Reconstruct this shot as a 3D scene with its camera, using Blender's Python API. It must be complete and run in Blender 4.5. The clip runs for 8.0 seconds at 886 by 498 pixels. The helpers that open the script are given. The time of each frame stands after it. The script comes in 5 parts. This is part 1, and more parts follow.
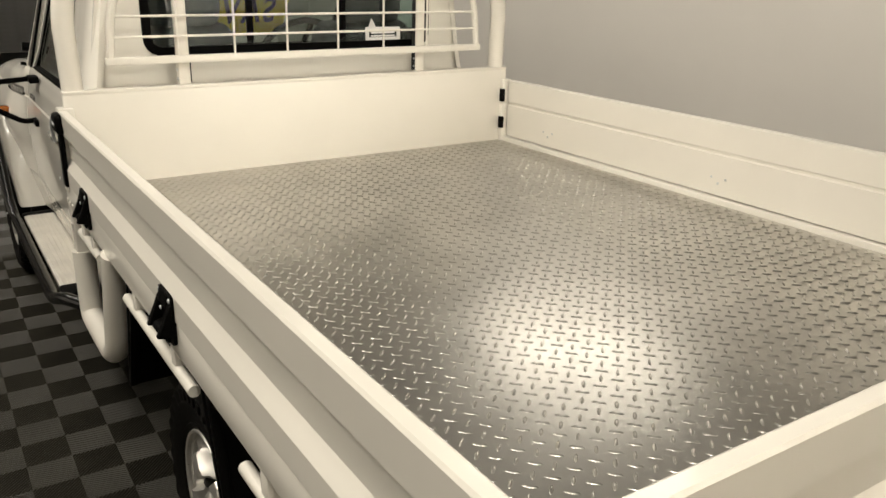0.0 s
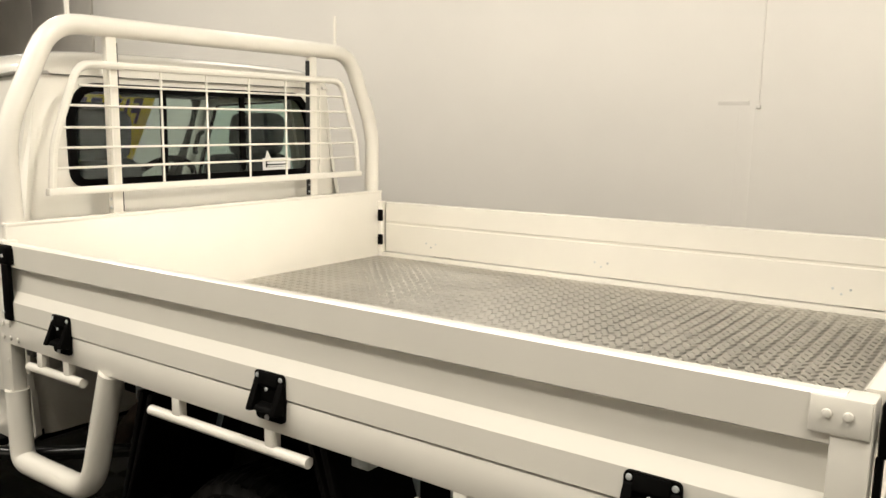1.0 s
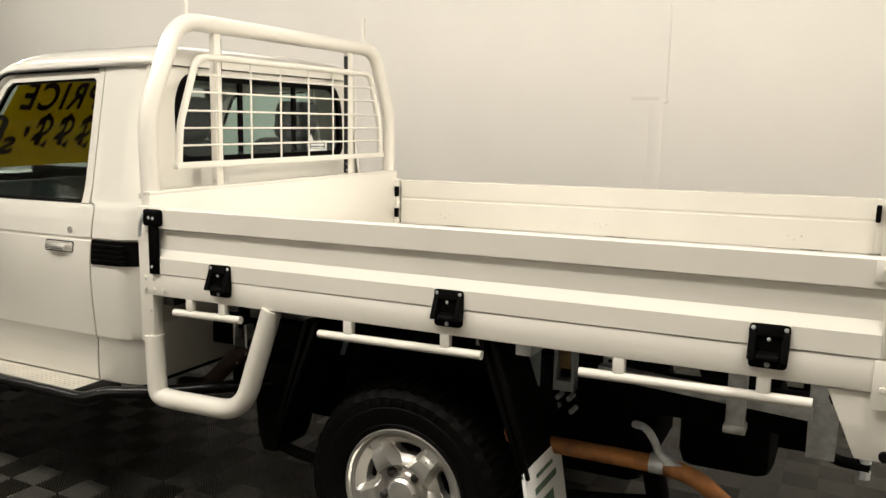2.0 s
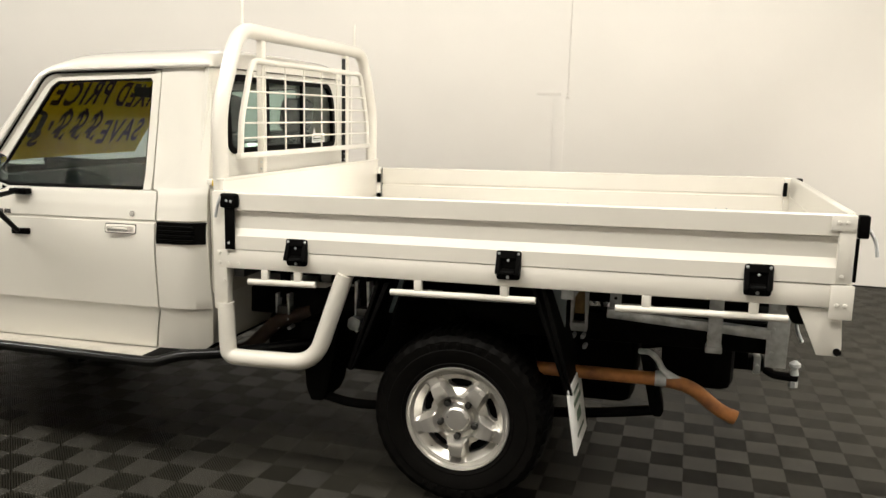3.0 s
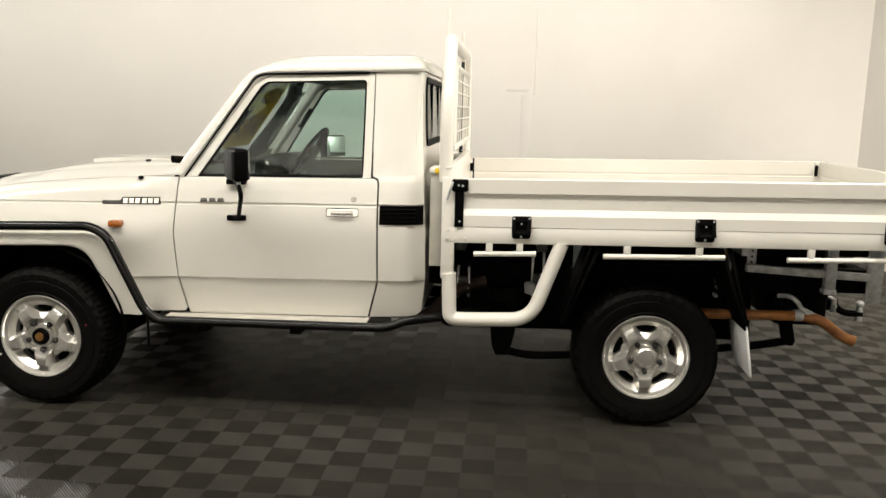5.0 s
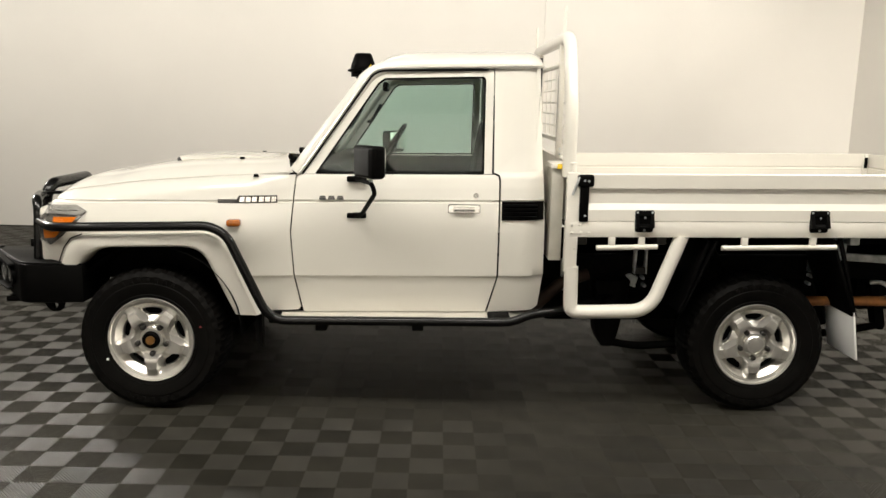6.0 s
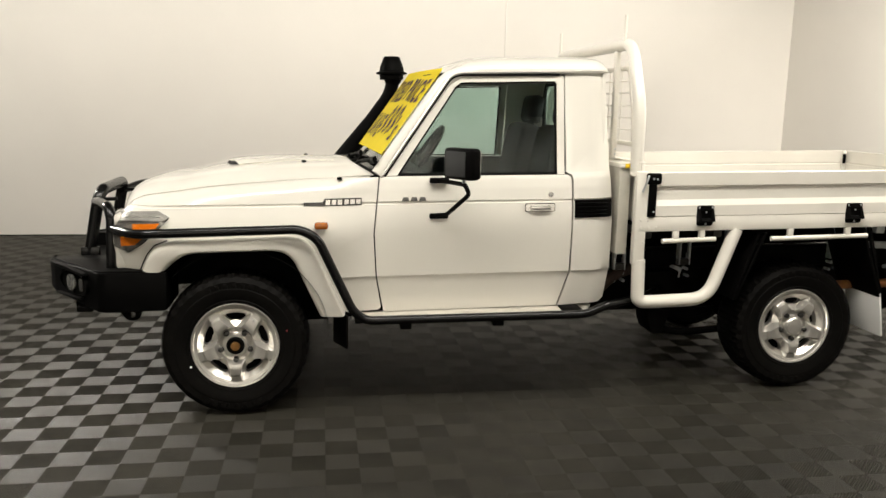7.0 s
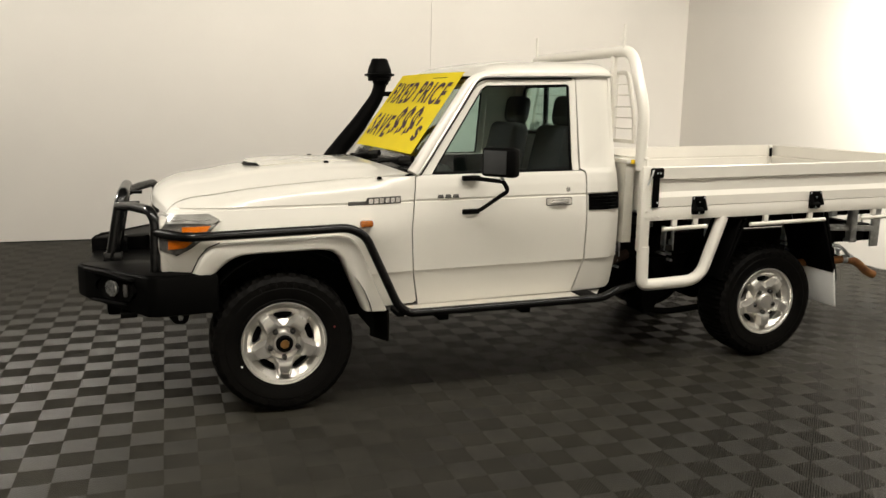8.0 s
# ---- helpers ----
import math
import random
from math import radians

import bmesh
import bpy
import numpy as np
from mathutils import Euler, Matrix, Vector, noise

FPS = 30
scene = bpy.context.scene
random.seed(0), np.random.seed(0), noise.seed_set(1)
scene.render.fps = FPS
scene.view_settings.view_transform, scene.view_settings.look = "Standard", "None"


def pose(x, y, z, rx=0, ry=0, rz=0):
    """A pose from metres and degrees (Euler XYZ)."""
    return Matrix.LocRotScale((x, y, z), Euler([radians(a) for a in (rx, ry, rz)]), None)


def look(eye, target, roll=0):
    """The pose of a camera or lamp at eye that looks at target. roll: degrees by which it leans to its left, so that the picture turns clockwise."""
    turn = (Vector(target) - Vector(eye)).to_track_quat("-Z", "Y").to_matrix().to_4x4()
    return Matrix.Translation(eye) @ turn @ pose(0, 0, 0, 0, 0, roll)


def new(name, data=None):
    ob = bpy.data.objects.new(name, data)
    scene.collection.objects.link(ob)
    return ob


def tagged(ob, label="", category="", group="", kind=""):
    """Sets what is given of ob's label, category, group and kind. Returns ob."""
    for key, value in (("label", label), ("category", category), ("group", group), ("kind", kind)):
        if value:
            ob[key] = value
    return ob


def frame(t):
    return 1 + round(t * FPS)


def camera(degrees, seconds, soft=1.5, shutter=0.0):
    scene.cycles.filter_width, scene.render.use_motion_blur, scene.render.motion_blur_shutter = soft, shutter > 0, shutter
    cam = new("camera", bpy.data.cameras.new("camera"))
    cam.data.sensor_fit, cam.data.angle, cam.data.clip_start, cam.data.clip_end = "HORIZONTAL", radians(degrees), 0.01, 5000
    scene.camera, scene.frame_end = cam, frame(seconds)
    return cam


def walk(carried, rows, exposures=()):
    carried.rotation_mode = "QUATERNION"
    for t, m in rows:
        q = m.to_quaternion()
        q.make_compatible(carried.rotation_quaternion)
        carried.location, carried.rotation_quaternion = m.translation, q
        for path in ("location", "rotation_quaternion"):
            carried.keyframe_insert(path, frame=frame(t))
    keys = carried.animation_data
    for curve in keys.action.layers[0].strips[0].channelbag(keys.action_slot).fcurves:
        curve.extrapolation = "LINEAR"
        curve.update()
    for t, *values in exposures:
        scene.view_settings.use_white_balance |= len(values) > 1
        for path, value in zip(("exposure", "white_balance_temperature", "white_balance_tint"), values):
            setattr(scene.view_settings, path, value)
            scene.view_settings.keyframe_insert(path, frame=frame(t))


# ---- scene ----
cam = camera(57.6, 8.0)
PATH = [
    (0, (4.989, -1.271, 1.779), (3.419, -0.238, 1.094), 1.7),
    (0.5, (4.866, -1.622, 1.772), (3.54, -0.177, 1.383), 1.2),
    (1, (4.738, -2.06, 1.677), (3.558, -0.476, 1.36), 1.0),
    (1.5, (4.631, -2.502, 1.63), (3.542, -0.857, 1.305), 1.1),
    (1.7, (4.556, -2.703, 1.617), (3.534, -1.014, 1.295), 1.1),
    (2.8, (4.169, -3.701, 1.623), (3.555, -1.825, 1.296), 1.3),
    (3, (4.042, -3.863, 1.628), (3.471, -1.975, 1.295), 1.3),
    (3.5, (3.699, -4.224, 1.623), (3.231, -2.309, 1.288), 1.3),
    (4, (3.326, -4.535, 1.645), (2.948, -2.601, 1.305), 1.2),
    (4.2, (3.089, -4.634, 1.657), (2.759, -2.693, 1.307), 1.5),
    (5.3, (2.155, -4.919, 1.606), (2.061, -2.95, 1.265), 1.2),
    (5.5, (1.901, -4.932, 1.61), (1.849, -2.964, 1.259), 1.2),
    (6, (1.469, -4.956, 1.614), (1.485, -2.988, 1.258), 1.3),
    (6.5, (0.956, -5.033, 1.603), (1.068, -3.067, 1.25), 1.2),
    (7, (0.441, -5.028, 1.617), (0.739, -3.082, 1.264), 1.2),
    (7.5, (-0.084, -5.051, 1.631), (0.411, -3.146, 1.276), 1.2),
    (8, (-0.545, -5.042, 1.632), (0.094, -3.181, 1.276), 1.1),
]
walk(cam, [(t, look(eye, target, roll)) for t, eye, target, roll in PATH], exposures=[
    (0, -0.42, 6600, 10), (0.5, -0.2, 6600, 10), (1, -0.1, 6550, 10), (1.7, -0.1, 6500, 10), (2.8, 0.06, 6360, 10),
    (4.2, 0.16, 6330, 10), (5.3, 0.12, 6330, 10), (6.5, 0.12, 6360, 10), (7.5, 0.10, 6400, 10), (8, -0.1, 6480, 10)])

# ---- light ----
world = bpy.data.worlds.new("showroom_world")
scene.world = world
world.use_nodes = True
world.node_tree.nodes["Background"].inputs[0].default_value = (1.0, 0.95, 0.88, 1)
world.node_tree.nodes["Background"].inputs[1].default_value = 0.15
scene.view_settings.exposure = 0.0


def lamp(name, eye, target, sx, sy, watts, colour=(1.0, 0.935, 0.82), spread=180):
    data = bpy.data.lights.new(name, "AREA")
    data.shape, data.size, data.size_y, data.energy, data.color = "RECTANGLE", sx, sy, watts, colour
    data.spread = radians(spread)
    ob = new(name, data)
    ob.matrix_world = look(eye, target)
    return ob


lamp("unseen_ceiling_lamp", (1.4, -2.9, 4.5), (1.4, -1.0, 0.4), 5.2, 0.7, 255)
# Unseen strip washing the near wall, added as fill for the truck's side.
lamp("unseen_ceiling_lamp", (-1.5, -6.2, 4.5), (-1.5, -8.5, 1.9), 9.0, 0.5, 400, spread=120)
# Unseen lamp, added to brighten the rear of the tray.
lamp("unseen_ceiling_lamp", (5.2, -1.6, 4.5), (4.4, -0.6, 1.0), 0.9, 0.9, 42, spread=100)
# Unseen lamp, added to brighten the panel under the headlight.
lamp("unseen_ceiling_lamp", (-2.6, -2.6, 4.5), (-0.6, -0.9, 0.8), 0.9, 0.9, 30, spread=90)
lamp("unseen_ceiling_lamp", (-0.6, 2.4, 4.5), (-0.6, 5.1, 1.9), 14.0, 0.5, 228, spread=120)
lamp("spot_lamp", (1.0, 2.6, 4.45), (3.9, -0.3, 1.0), 1.7, 1.0, 8, spread=70)
lamp("spot_lamp", (5.7, -0.6, 4.4), (2.2, 0.0, 1.1), 0.4, 0.4, 9, spread=42)
lamp("spot_lamp", (-5.2, 2.6, 3.8), (-1.0, -1.5, 0), 0.35, 0.35, 80, spread=80)
lamp("wall_lamp", (5.3, 0.2, 3.5), (6.56, 1.05, 2.0), 0.3, 0.3, 130, spread=112)

# ---- materials ----


def material(name, base, rough=0.5, metal=0.0, coat=0.0, var=0.08, scale=6.0, bump=0.0, bump_scale=60.0, second=None, patch=0.5, spec=0.5):
    """A surface with colour that varies at two scales, and fine relief."""
    mat = bpy.data.materials.new(name)
    mat.use_nodes = True
    nt = mat.node_tree
    bsdf = nt.nodes["Principled BSDF"]
    bsdf.inputs["Metallic"].default_value = metal
    bsdf.inputs["Coat Weight"].default_value = coat
    bsdf.inputs["Specular IOR Level"].default_value = spec
    bsdf.inputs["Coat Roughness"].default_value = 0.04
    co = nt.nodes.new("ShaderNodeTexCoord")
    big, fine = nt.nodes.new("ShaderNodeTexNoise"), nt.nodes.new("ShaderNodeTexNoise")
    big.inputs["Scale"].default_value, big.inputs["Detail"].default_value = scale, 5
    fine.inputs["Scale"].default_value, fine.inputs["Detail"].default_value = bump_scale, 3
    for tex in (big, fine):
        nt.links.new(co.outputs["Object"], tex.inputs["Vector"])
    ramp = nt.nodes.new("ShaderNodeValToRGB")
    dark = second or tuple(c * (1 - 2 * var) for c in base)
    light = base if second else tuple(min(1, c * (1 + var)) for c in base)
    ramp.color_ramp.elements[0].color, ramp.color_ramp.elements[1].color = (*dark, 1), (*light, 1)
    ramp.color_ramp.elements[0].position, ramp.color_ramp.elements[1].position = patch - 0.25, patch + 0.2
    nt.links.new(big.outputs["Fac"], ramp.inputs["Fac"])
    nt.links.new(ramp.outputs["Color"], bsdf.inputs["Base Color"])
    span = nt.nodes.new("ShaderNodeMapRange")
    span.inputs["To Min"].default_value, span.inputs["To Max"].default_value = max(0.02, rough * 0.8), min(1, rough * 1.2)
    nt.links.new(fine.outputs["Fac"], span.inputs["Value"])
    nt.links.new(span.outputs["Result"], bsdf.inputs["Roughness"])
    if bump:
        relief = nt.nodes.new("ShaderNodeBump")
        relief.inputs["Strength"].default_value, relief.inputs["Distance"].default_value = bump, 0.004
        nt.links.new(fine.outputs["Fac"], relief.inputs["Height"])
        nt.links.new(relief.outputs["Normal"], bsdf.inputs["Normal"])
    return mat


def glass(name, tint, gloss=0.03):
    mat = bpy.data.materials.new(name)
    mat.use_nodes = True
    nt = mat.node_tree
    nt.nodes.clear()
    out, mix = nt.nodes.new("ShaderNodeOutputMaterial"), nt.nodes.new("ShaderNodeMixShader")
    clear, shine, face = nt.nodes.new("ShaderNodeBsdfTransparent"), nt.nodes.new("ShaderNodeBsdfGlossy"), nt.nodes.new("ShaderNodeLayerWeight")
    power, gain = nt.nodes.new("ShaderNodeMath"), nt.nodes.new("ShaderNodeMath")
    power.operation, gain.operation = "POWER", "MULTIPLY_ADD"
    power.inputs[1].default_value, gain.inputs[1].default_value, gain.inputs[2].default_value = 5.0, 0.9, 0.042
    face.inputs["Blend"].default_value = 0.5
    clear.inputs["Color"].default_value = (*tint, 1)
    shine.inputs["Roughness"].default_value = gloss
    nt.links.new(face.outputs["Facing"], power.inputs[0])
    nt.links.new(power.outputs[0], gain.inputs[0])
    nt.links.new(gain.outputs[0], mix.inputs["Fac"])
    nt.links.new(clear.outputs[0], mix.inputs[1])
    nt.links.new(shine.outputs[0], mix.inputs[2])
    nt.links.new(mix.outputs[0], out.inputs["Surface"])
    return mat


PAINT = material("white_car_paint", (0.72, 0.695, 0.63), 0.45, coat=1.0, var=0.012, scale=3)
TRAYPAINT = material("white_powder_coat", (0.76, 0.73, 0.66), 0.33, coat=0.35, var=0.015, scale=4, bump=0.03, bump_scale=300)
BLACK = material("black_plastic", (0.0028, 0.0027, 0.0026), 0.45, var=0.2, bump=0.05, bump_scale=250, spec=0.03)
GLOSSBLACK = material("black_gloss_steel", (0.0035, 0.0035, 0.0035), 0.24, coat=0.06, var=0.1, spec=0.3)
UNDER = material("underbody_black", (0.0022, 0.0021, 0.0018), 0.75, spec=0.05, var=0.3, scale=14, bump=0.2, bump_scale=90)
RUBBER = material("tyre_rubber", (0.0032, 0.0028, 0.0024), 0.6, spec=0.09, var=0.25, scale=12, bump=0.12, bump_scale=160)
ALLOY = material("silver_alloy", (0.68, 0.66, 0.62), 0.30, metal=0.75, coat=0.0, var=0.05, scale=14)
STEEL = material("galvanised_steel", (0.56, 0.58, 0.58), 0.45, metal=0.35, var=0.2, scale=22, bump=0.05, bump_scale=120)
CHROME = material("chrome", (0.80, 0.78, 0.74), 0.22, metal=0.75, var=0.02)
BADGE = material("dark_chrome_badge", (0.16, 0.155, 0.15), 0.25, metal=0.6, var=0.1, scale=40)
GUNMETAL = material("dark_wheel_nut", (0.035, 0.033, 0.03), 0.35, metal=0.3, var=0.1, scale=30)
PLATE = material("tread_plate_aluminium", (0.64, 0.62, 0.58), 0.35, metal=1.0, var=0.07, scale=5, bump=0.04, bump_scale=500)
STEPALU = material("ribbed_aluminium", (0.70, 0.67, 0.61), 0.42, metal=0.35, var=0.06, scale=9)
PACK = material("brown_packing_block", (0.34, 0.23, 0.10), 0.7, var=0.2, scale=30)
PRINT = material("green_grey_print", (0.10, 0.16, 0.11), 0.6, var=0.2, scale=30)
# Shaded copy of the rusty exhaust: the dimness is put into the colour.
SHADEPIPE = material("shaded_brown_pipe", (0.035, 0.018, 0.010), 0.7, var=0.25, scale=18)
RUST = material("rusty_exhaust", (0.50, 0.21, 0.06), 0.6, metal=0.35, scale=18, second=(0.20, 0.085, 0.04), bump=0.2, bump_scale=140)
AMBER = material("amber_lens", (0.80, 0.20, 0.008), 0.12, coat=0.8, var=0.1, scale=40)
AMBERDARK = material("dark_amber_lens", (0.36, 0.10, 0.008), 0.2, coat=0.6, var=0.15, scale=60)
FOG = material("fog_lamp_glass", (0.26, 0.26, 0.25), 0.15, metal=0.6, coat=0.5, var=0.3, scale=60)
LENS = material("clear_lamp_lens", (0.26, 0.25, 0.24), 0.10, metal=0.4, coat=1.0, var=0.35, scale=26)
LAMPGREY = material("grey_lamp_brow", (0.42, 0.41, 0.39), 0.25, metal=0.2, coat=0.6, var=0.1, scale=20)
YELLOW = material("yellow_card", (0.90, 0.74, 0.006), 0.7, var=0.03, scale=5)
nt = YELLOW.node_tree
glow, blend = nt.nodes.new("ShaderNodeBsdfTranslucent"), nt.nodes.new("ShaderNodeMixShader")
glow.inputs["Color"].default_value = (0.80, 0.58, 0.01, 1)
blend.inputs["Fac"].default_value = 0.3
nt.links.new(nt.nodes["Principled BSDF"].outputs[0], blend.inputs[1])
nt.links.new(glow.outputs[0], blend.inputs[2])
nt.links.new(blend.outputs[0], nt.nodes["Material Output"].inputs["Surface"])
INK = material("sign_ink", (0.045, 0.016, 0.02), 0.7, var=0.2, scale=10)
TRIM = material("grey_interior", (0.020, 0.021, 0.021), 0.8, var=0.15, scale=15, bump=0.1, bump_scale=200)
SEAT = material("grey_seat_cloth", (0.022, 0.022, 0.024), 0.95, var=0.15, scale=30, bump=0.25, bump_scale=500)
HEADLINE = material("pale_headlining", (0.4, 0.39, 0.36), 0.9, var=0.05)
BRASS = material("brown_hub_cap", (0.28, 0.14, 0.04), 0.4, metal=0.5, var=0.2, scale=60)
STICKER = material("white_decal", (0.8, 0.8, 0.78), 0.5, var=0.03)
DOTRED = material("red_paint", (0.20, 0.02, 0.02), 0.6)
MIRROR = material("mirror_glass", (0.75, 0.78, 0.76), 0.02, metal=1.0, var=0.01)
BRACE = material("grey_beige_paint", (0.46, 0.44, 0.38), 0.5, var=0.1, scale=8)
GUSSET = material("blue_grey_steel", (0.30, 0.35, 0.37), 0.5, metal=0.2, var=0.1, scale=12)
REFLECT = material("yellow_reflector", (0.88, 0.60, 0.02), 0.25, coat=0.5, var=0.1, scale=80)
WALL = material("painted_wall", (0.74, 0.71, 0.66), 0.75, var=0.018, scale=0.9, bump=0.03, bump_scale=40)
# Unseen ceiling: its dark colour stands in for being unlit.
CEIL = material("unlit_ceiling", (0.15, 0.147, 0.137), 0.85, var=0.03, scale=1)
DOORPAINT = material("door_panel_paint", (0.55, 0.52, 0.47), 0.6, var=0.05, scale=2)
ROLLER = material("roller_door_steel", (0.25, 0.25, 0.25), 0.5, metal=0.4, var=0.1, scale=3)
TILE = material("grey_floor_tile", (0.027, 0.0250, 0.0192), 0.36, var=0.18, scale=5, bump=0.05, bump_scale=300, spec=0.22)
nt = TILE.node_tree
info, span, tone = nt.nodes.new("ShaderNodeObjectInfo"), nt.nodes.new("ShaderNodeMapRange"), nt.nodes.new("ShaderNodeMix")
tone.data_type, tone.blend_type = "RGBA", "MULTIPLY"
tone.inputs["Factor"].default_value = 1.0
span.inputs["To Min"].default_value, span.inputs["To Max"].default_value = 0.86, 1.16
nt.links.new(info.outputs["Random"], span.inputs["Value"])
nt.links.new(nt.nodes["Color Ramp"].outputs["Color"], tone.inputs["A"])
nt.links.new(span.outputs["Result"], tone.inputs["B"])
nt.links.new(tone.outputs["Result"], nt.nodes["Principled BSDF"].inputs["Base Color"])
BED = material("floor_bed", (0.002, 0.002, 0.002), 0.95, spec=0.05, var=0.2, scale=8)
GLASS = glass("window_glass", (0.80, 0.88, 0.86))
SCREEN = glass("windscreen_glass", (0.93, 0.95, 0.94))
COVER = glass("lamp_cover", (0.96, 0.96, 0.95), 0.05)

# ---- mesh helpers ----
RAKE = 0.018  # the body stands a degree nose-down on its wheels


def part(name, bm, mat, parent=None, label="", rake=True, flat=False, sharp=32):
    """Links a bmesh as one mesh object under a thing or a part."""
    if rake:
        for v in bm.verts:
            v.co.z += RAKE * v.co.x
    bmesh.ops.recalc_face_normals(bm, faces=bm.faces)
    me = bpy.data.meshes.new(name)
    bm.to_mesh(me)
    bm.free()
    if not flat:
        me.shade_smooth()
        me.set_sharp_from_angle(angle=radians(sharp))
    me.materials.append(mat)
    ob = new(name, me)
    ob.parent = parent
    return tagged(ob, label)


def box(x0, x1, y0, y1, z0, z1, bevel=0.0, bm=None, segs=2):
    bm = bm or bmesh.new()
    made = bmesh.ops.create_cube(bm, size=1, matrix=Matrix.Translation(((x0 + x1) / 2, (y0 + y1) / 2, (z0 + z1) / 2)) @ Matrix.Diagonal((abs(x1 - x0), abs(y1 - y0), abs(z1 - z0), 1)))
    if bevel:
        edges = list({e for v in made["verts"] for e in v.link_edges})
        bmesh.ops.bevel(bm, geom=edges, offset=bevel, segments=segs, affect="EDGES", profile=0.5)
    return bm


def turned(bm, m):
    bmesh.ops.transform(bm, matrix=m, verts=bm.verts)
    return bm


def prism(points, axis, a, b, bevel=0.0, bm=None):
    """A flat outline pushed along an axis from a to b. points: pairs of the other two coordinates."""
    bm = bm or bmesh.new()
    place = {"x": lambda p, w: (w, p[0], p[1]), "y": lambda p, w: (p[0], w, p[1]), "z": lambda p, w: (p[0], p[1], w)}[axis]
    lo, hi = [bm.verts.new(place(p, a)) for p in points], [bm.verts.new(place(p, b)) for p in points]
    faces = [bm.faces.new(lo), bm.faces.new(hi[::-1])]
    for i in range(len(points)):
        j = (i + 1) % len(points)
        faces.append(bm.faces.new((lo[i], hi[i], hi[j], lo[j])))
    if bevel:
        bmesh.ops.bevel(bm, geom=list({e for f in faces for e in f.edges}), offset=bevel, segments=2, affect="EDGES", profile=0.5)
    return bm


def rounded(points, radius, steps=6, closed=False):
    """A line whose corners are replaced by arcs."""
    pts = [Vector(p) for p in points]
    out = []
    for i, p in enumerate(pts):
        if not closed and i in (0, len(pts) - 1):
            out.append(p)
            continue
        a, b = pts[i - 1] - p, pts[(i + 1) % len(pts)] - p
        ra = min(radius, a.length * 0.49, b.length * 0.49)
        p0, p1 = p + a.normalized() * ra, p + b.normalized() * ra
        for k in range(steps + 1):
            t = k / steps
            out.append((1 - t) ** 2 * p0 + 2 * t * (1 - t) * p + t * t * p1)
    return out


def tube(points, r, bend=0.06, segs=14, bm=None, closed=False, caps=True):
    bm = bm or bmesh.new()
    line = rounded(points, bend, closed=closed) if bend else [Vector(p) for p in points]
    n, rings, up = len(line), [], None
    for i, p in enumerate(line):
        before, after = line[i - 1] if i or closed else p, line[(i + 1) % n] if i < n - 1 or closed else p
        d = (after - before).normalized()
        if up is None:
            up = d.orthogonal().normalized()
        up = (up - d * up.dot(d)).normalized()
        side = d.cross(up)
        rings.append([bm.verts.new(p + r * (math.cos(2 * math.pi * k / segs) * up + math.sin(2 * math.pi * k / segs) * side)) for k in range(segs)])
    for i in range(n if closed else n - 1):
        a, b = rings[i], rings[(i + 1) % n]
        for k in range(segs):
            bm.faces.new((a[k], a[(k + 1) % segs], b[(k + 1) % segs], b[k]))
    if caps and not closed:
        bm.faces.new(rings[0][::-1])
        bm.faces.new(rings[-1])
    return bm


def lathe(profile, segs=48, bm=None, close=False):
    """Turns (y, r) pairs round the y axis."""
    bm = bm or bmesh.new()
    rings = [[bm.verts.new((r * math.cos(2 * math.pi * k / segs), y, r * math.sin(2 * math.pi * k / segs))) for k in range(segs)] if r > 1e-6 else [bm.verts.new((0, y, 0))] for y, r in profile]
    pairs = list(zip(rings, rings[1:])) + ([(rings[-1], rings[0])] if close else [])
    for a, b in pairs:
        for k in range(segs):
            j = (k + 1) % segs
            if len(a) == 1 and len(b) > 1:
                bm.faces.new((a[0], b[j], b[k]))
            elif len(b) == 1 and len(a) > 1:
                bm.faces.new((a[k], a[j], b[0]))
            elif len(a) > 1:
                bm.faces.new((a[k], a[j], b[j], b[k]))
    return bm


def drum(p0, p1, r, segs=20, bevel=0.0, bm=None):
    return tube([p0, p1], r, 0, segs, bm)


def panel(outline, shape, thick=0.012, holes=(), us=(), vs=()):
    """A sheet cut to an outline with holes in (u, v), laid on a curved surface. shape(u, v, w): the place w metres inside the surface."""
    flat = bmesh.new()
    edges = []
    for loop in (outline, *holes):
        vv = [flat.verts.new((p[0], p[1], 0)) for p in loop]
        edges += [flat.edges.new((vv[i], vv[(i + 1) % len(vv)])) for i in range(len(vv))]
    bmesh.ops.triangle_fill(flat, edges=edges, use_beauty=True)
    for k, values in enumerate((us, vs)):
        for value in values:
            bmesh.ops.bisect_plane(flat, geom=flat.verts[:] + flat.edges[:] + flat.faces[:], dist=1e-5, plane_co=(value, value, 0), plane_no=(1, 0, 0) if k == 0 else (0, 1, 0))
    flat.verts.index_update()
    bm = bmesh.new()
    front = [bm.verts.new(shape(v.co.x, v.co.y, 0.0)) for v in flat.verts]
    back = [bm.verts.new(shape(v.co.x, v.co.y, thick)) for v in flat.verts]
    for f in flat.faces:
        ids = [v.index for v in f.verts]
        bm.faces.new([front[i] for i in ids])
        bm.faces.new([back[i] for i in ids[::-1]])
    for e in flat.edges:
        if len(e.link_faces) == 1:
            i, j = e.verts[0].index, e.verts[1].index
            bm.faces.new((front[i], front[j], back[j], back[i]))
    flat.free()
    return bm


def steps(a, b, n):
    return [a + (b - a) * i / n for i in range(n + 1)]


def round2(points, radius, n=5):
    return [(p.x, p.y) for p in rounded([(a, b, 0) for a, b in points], radius, n, closed=True)]


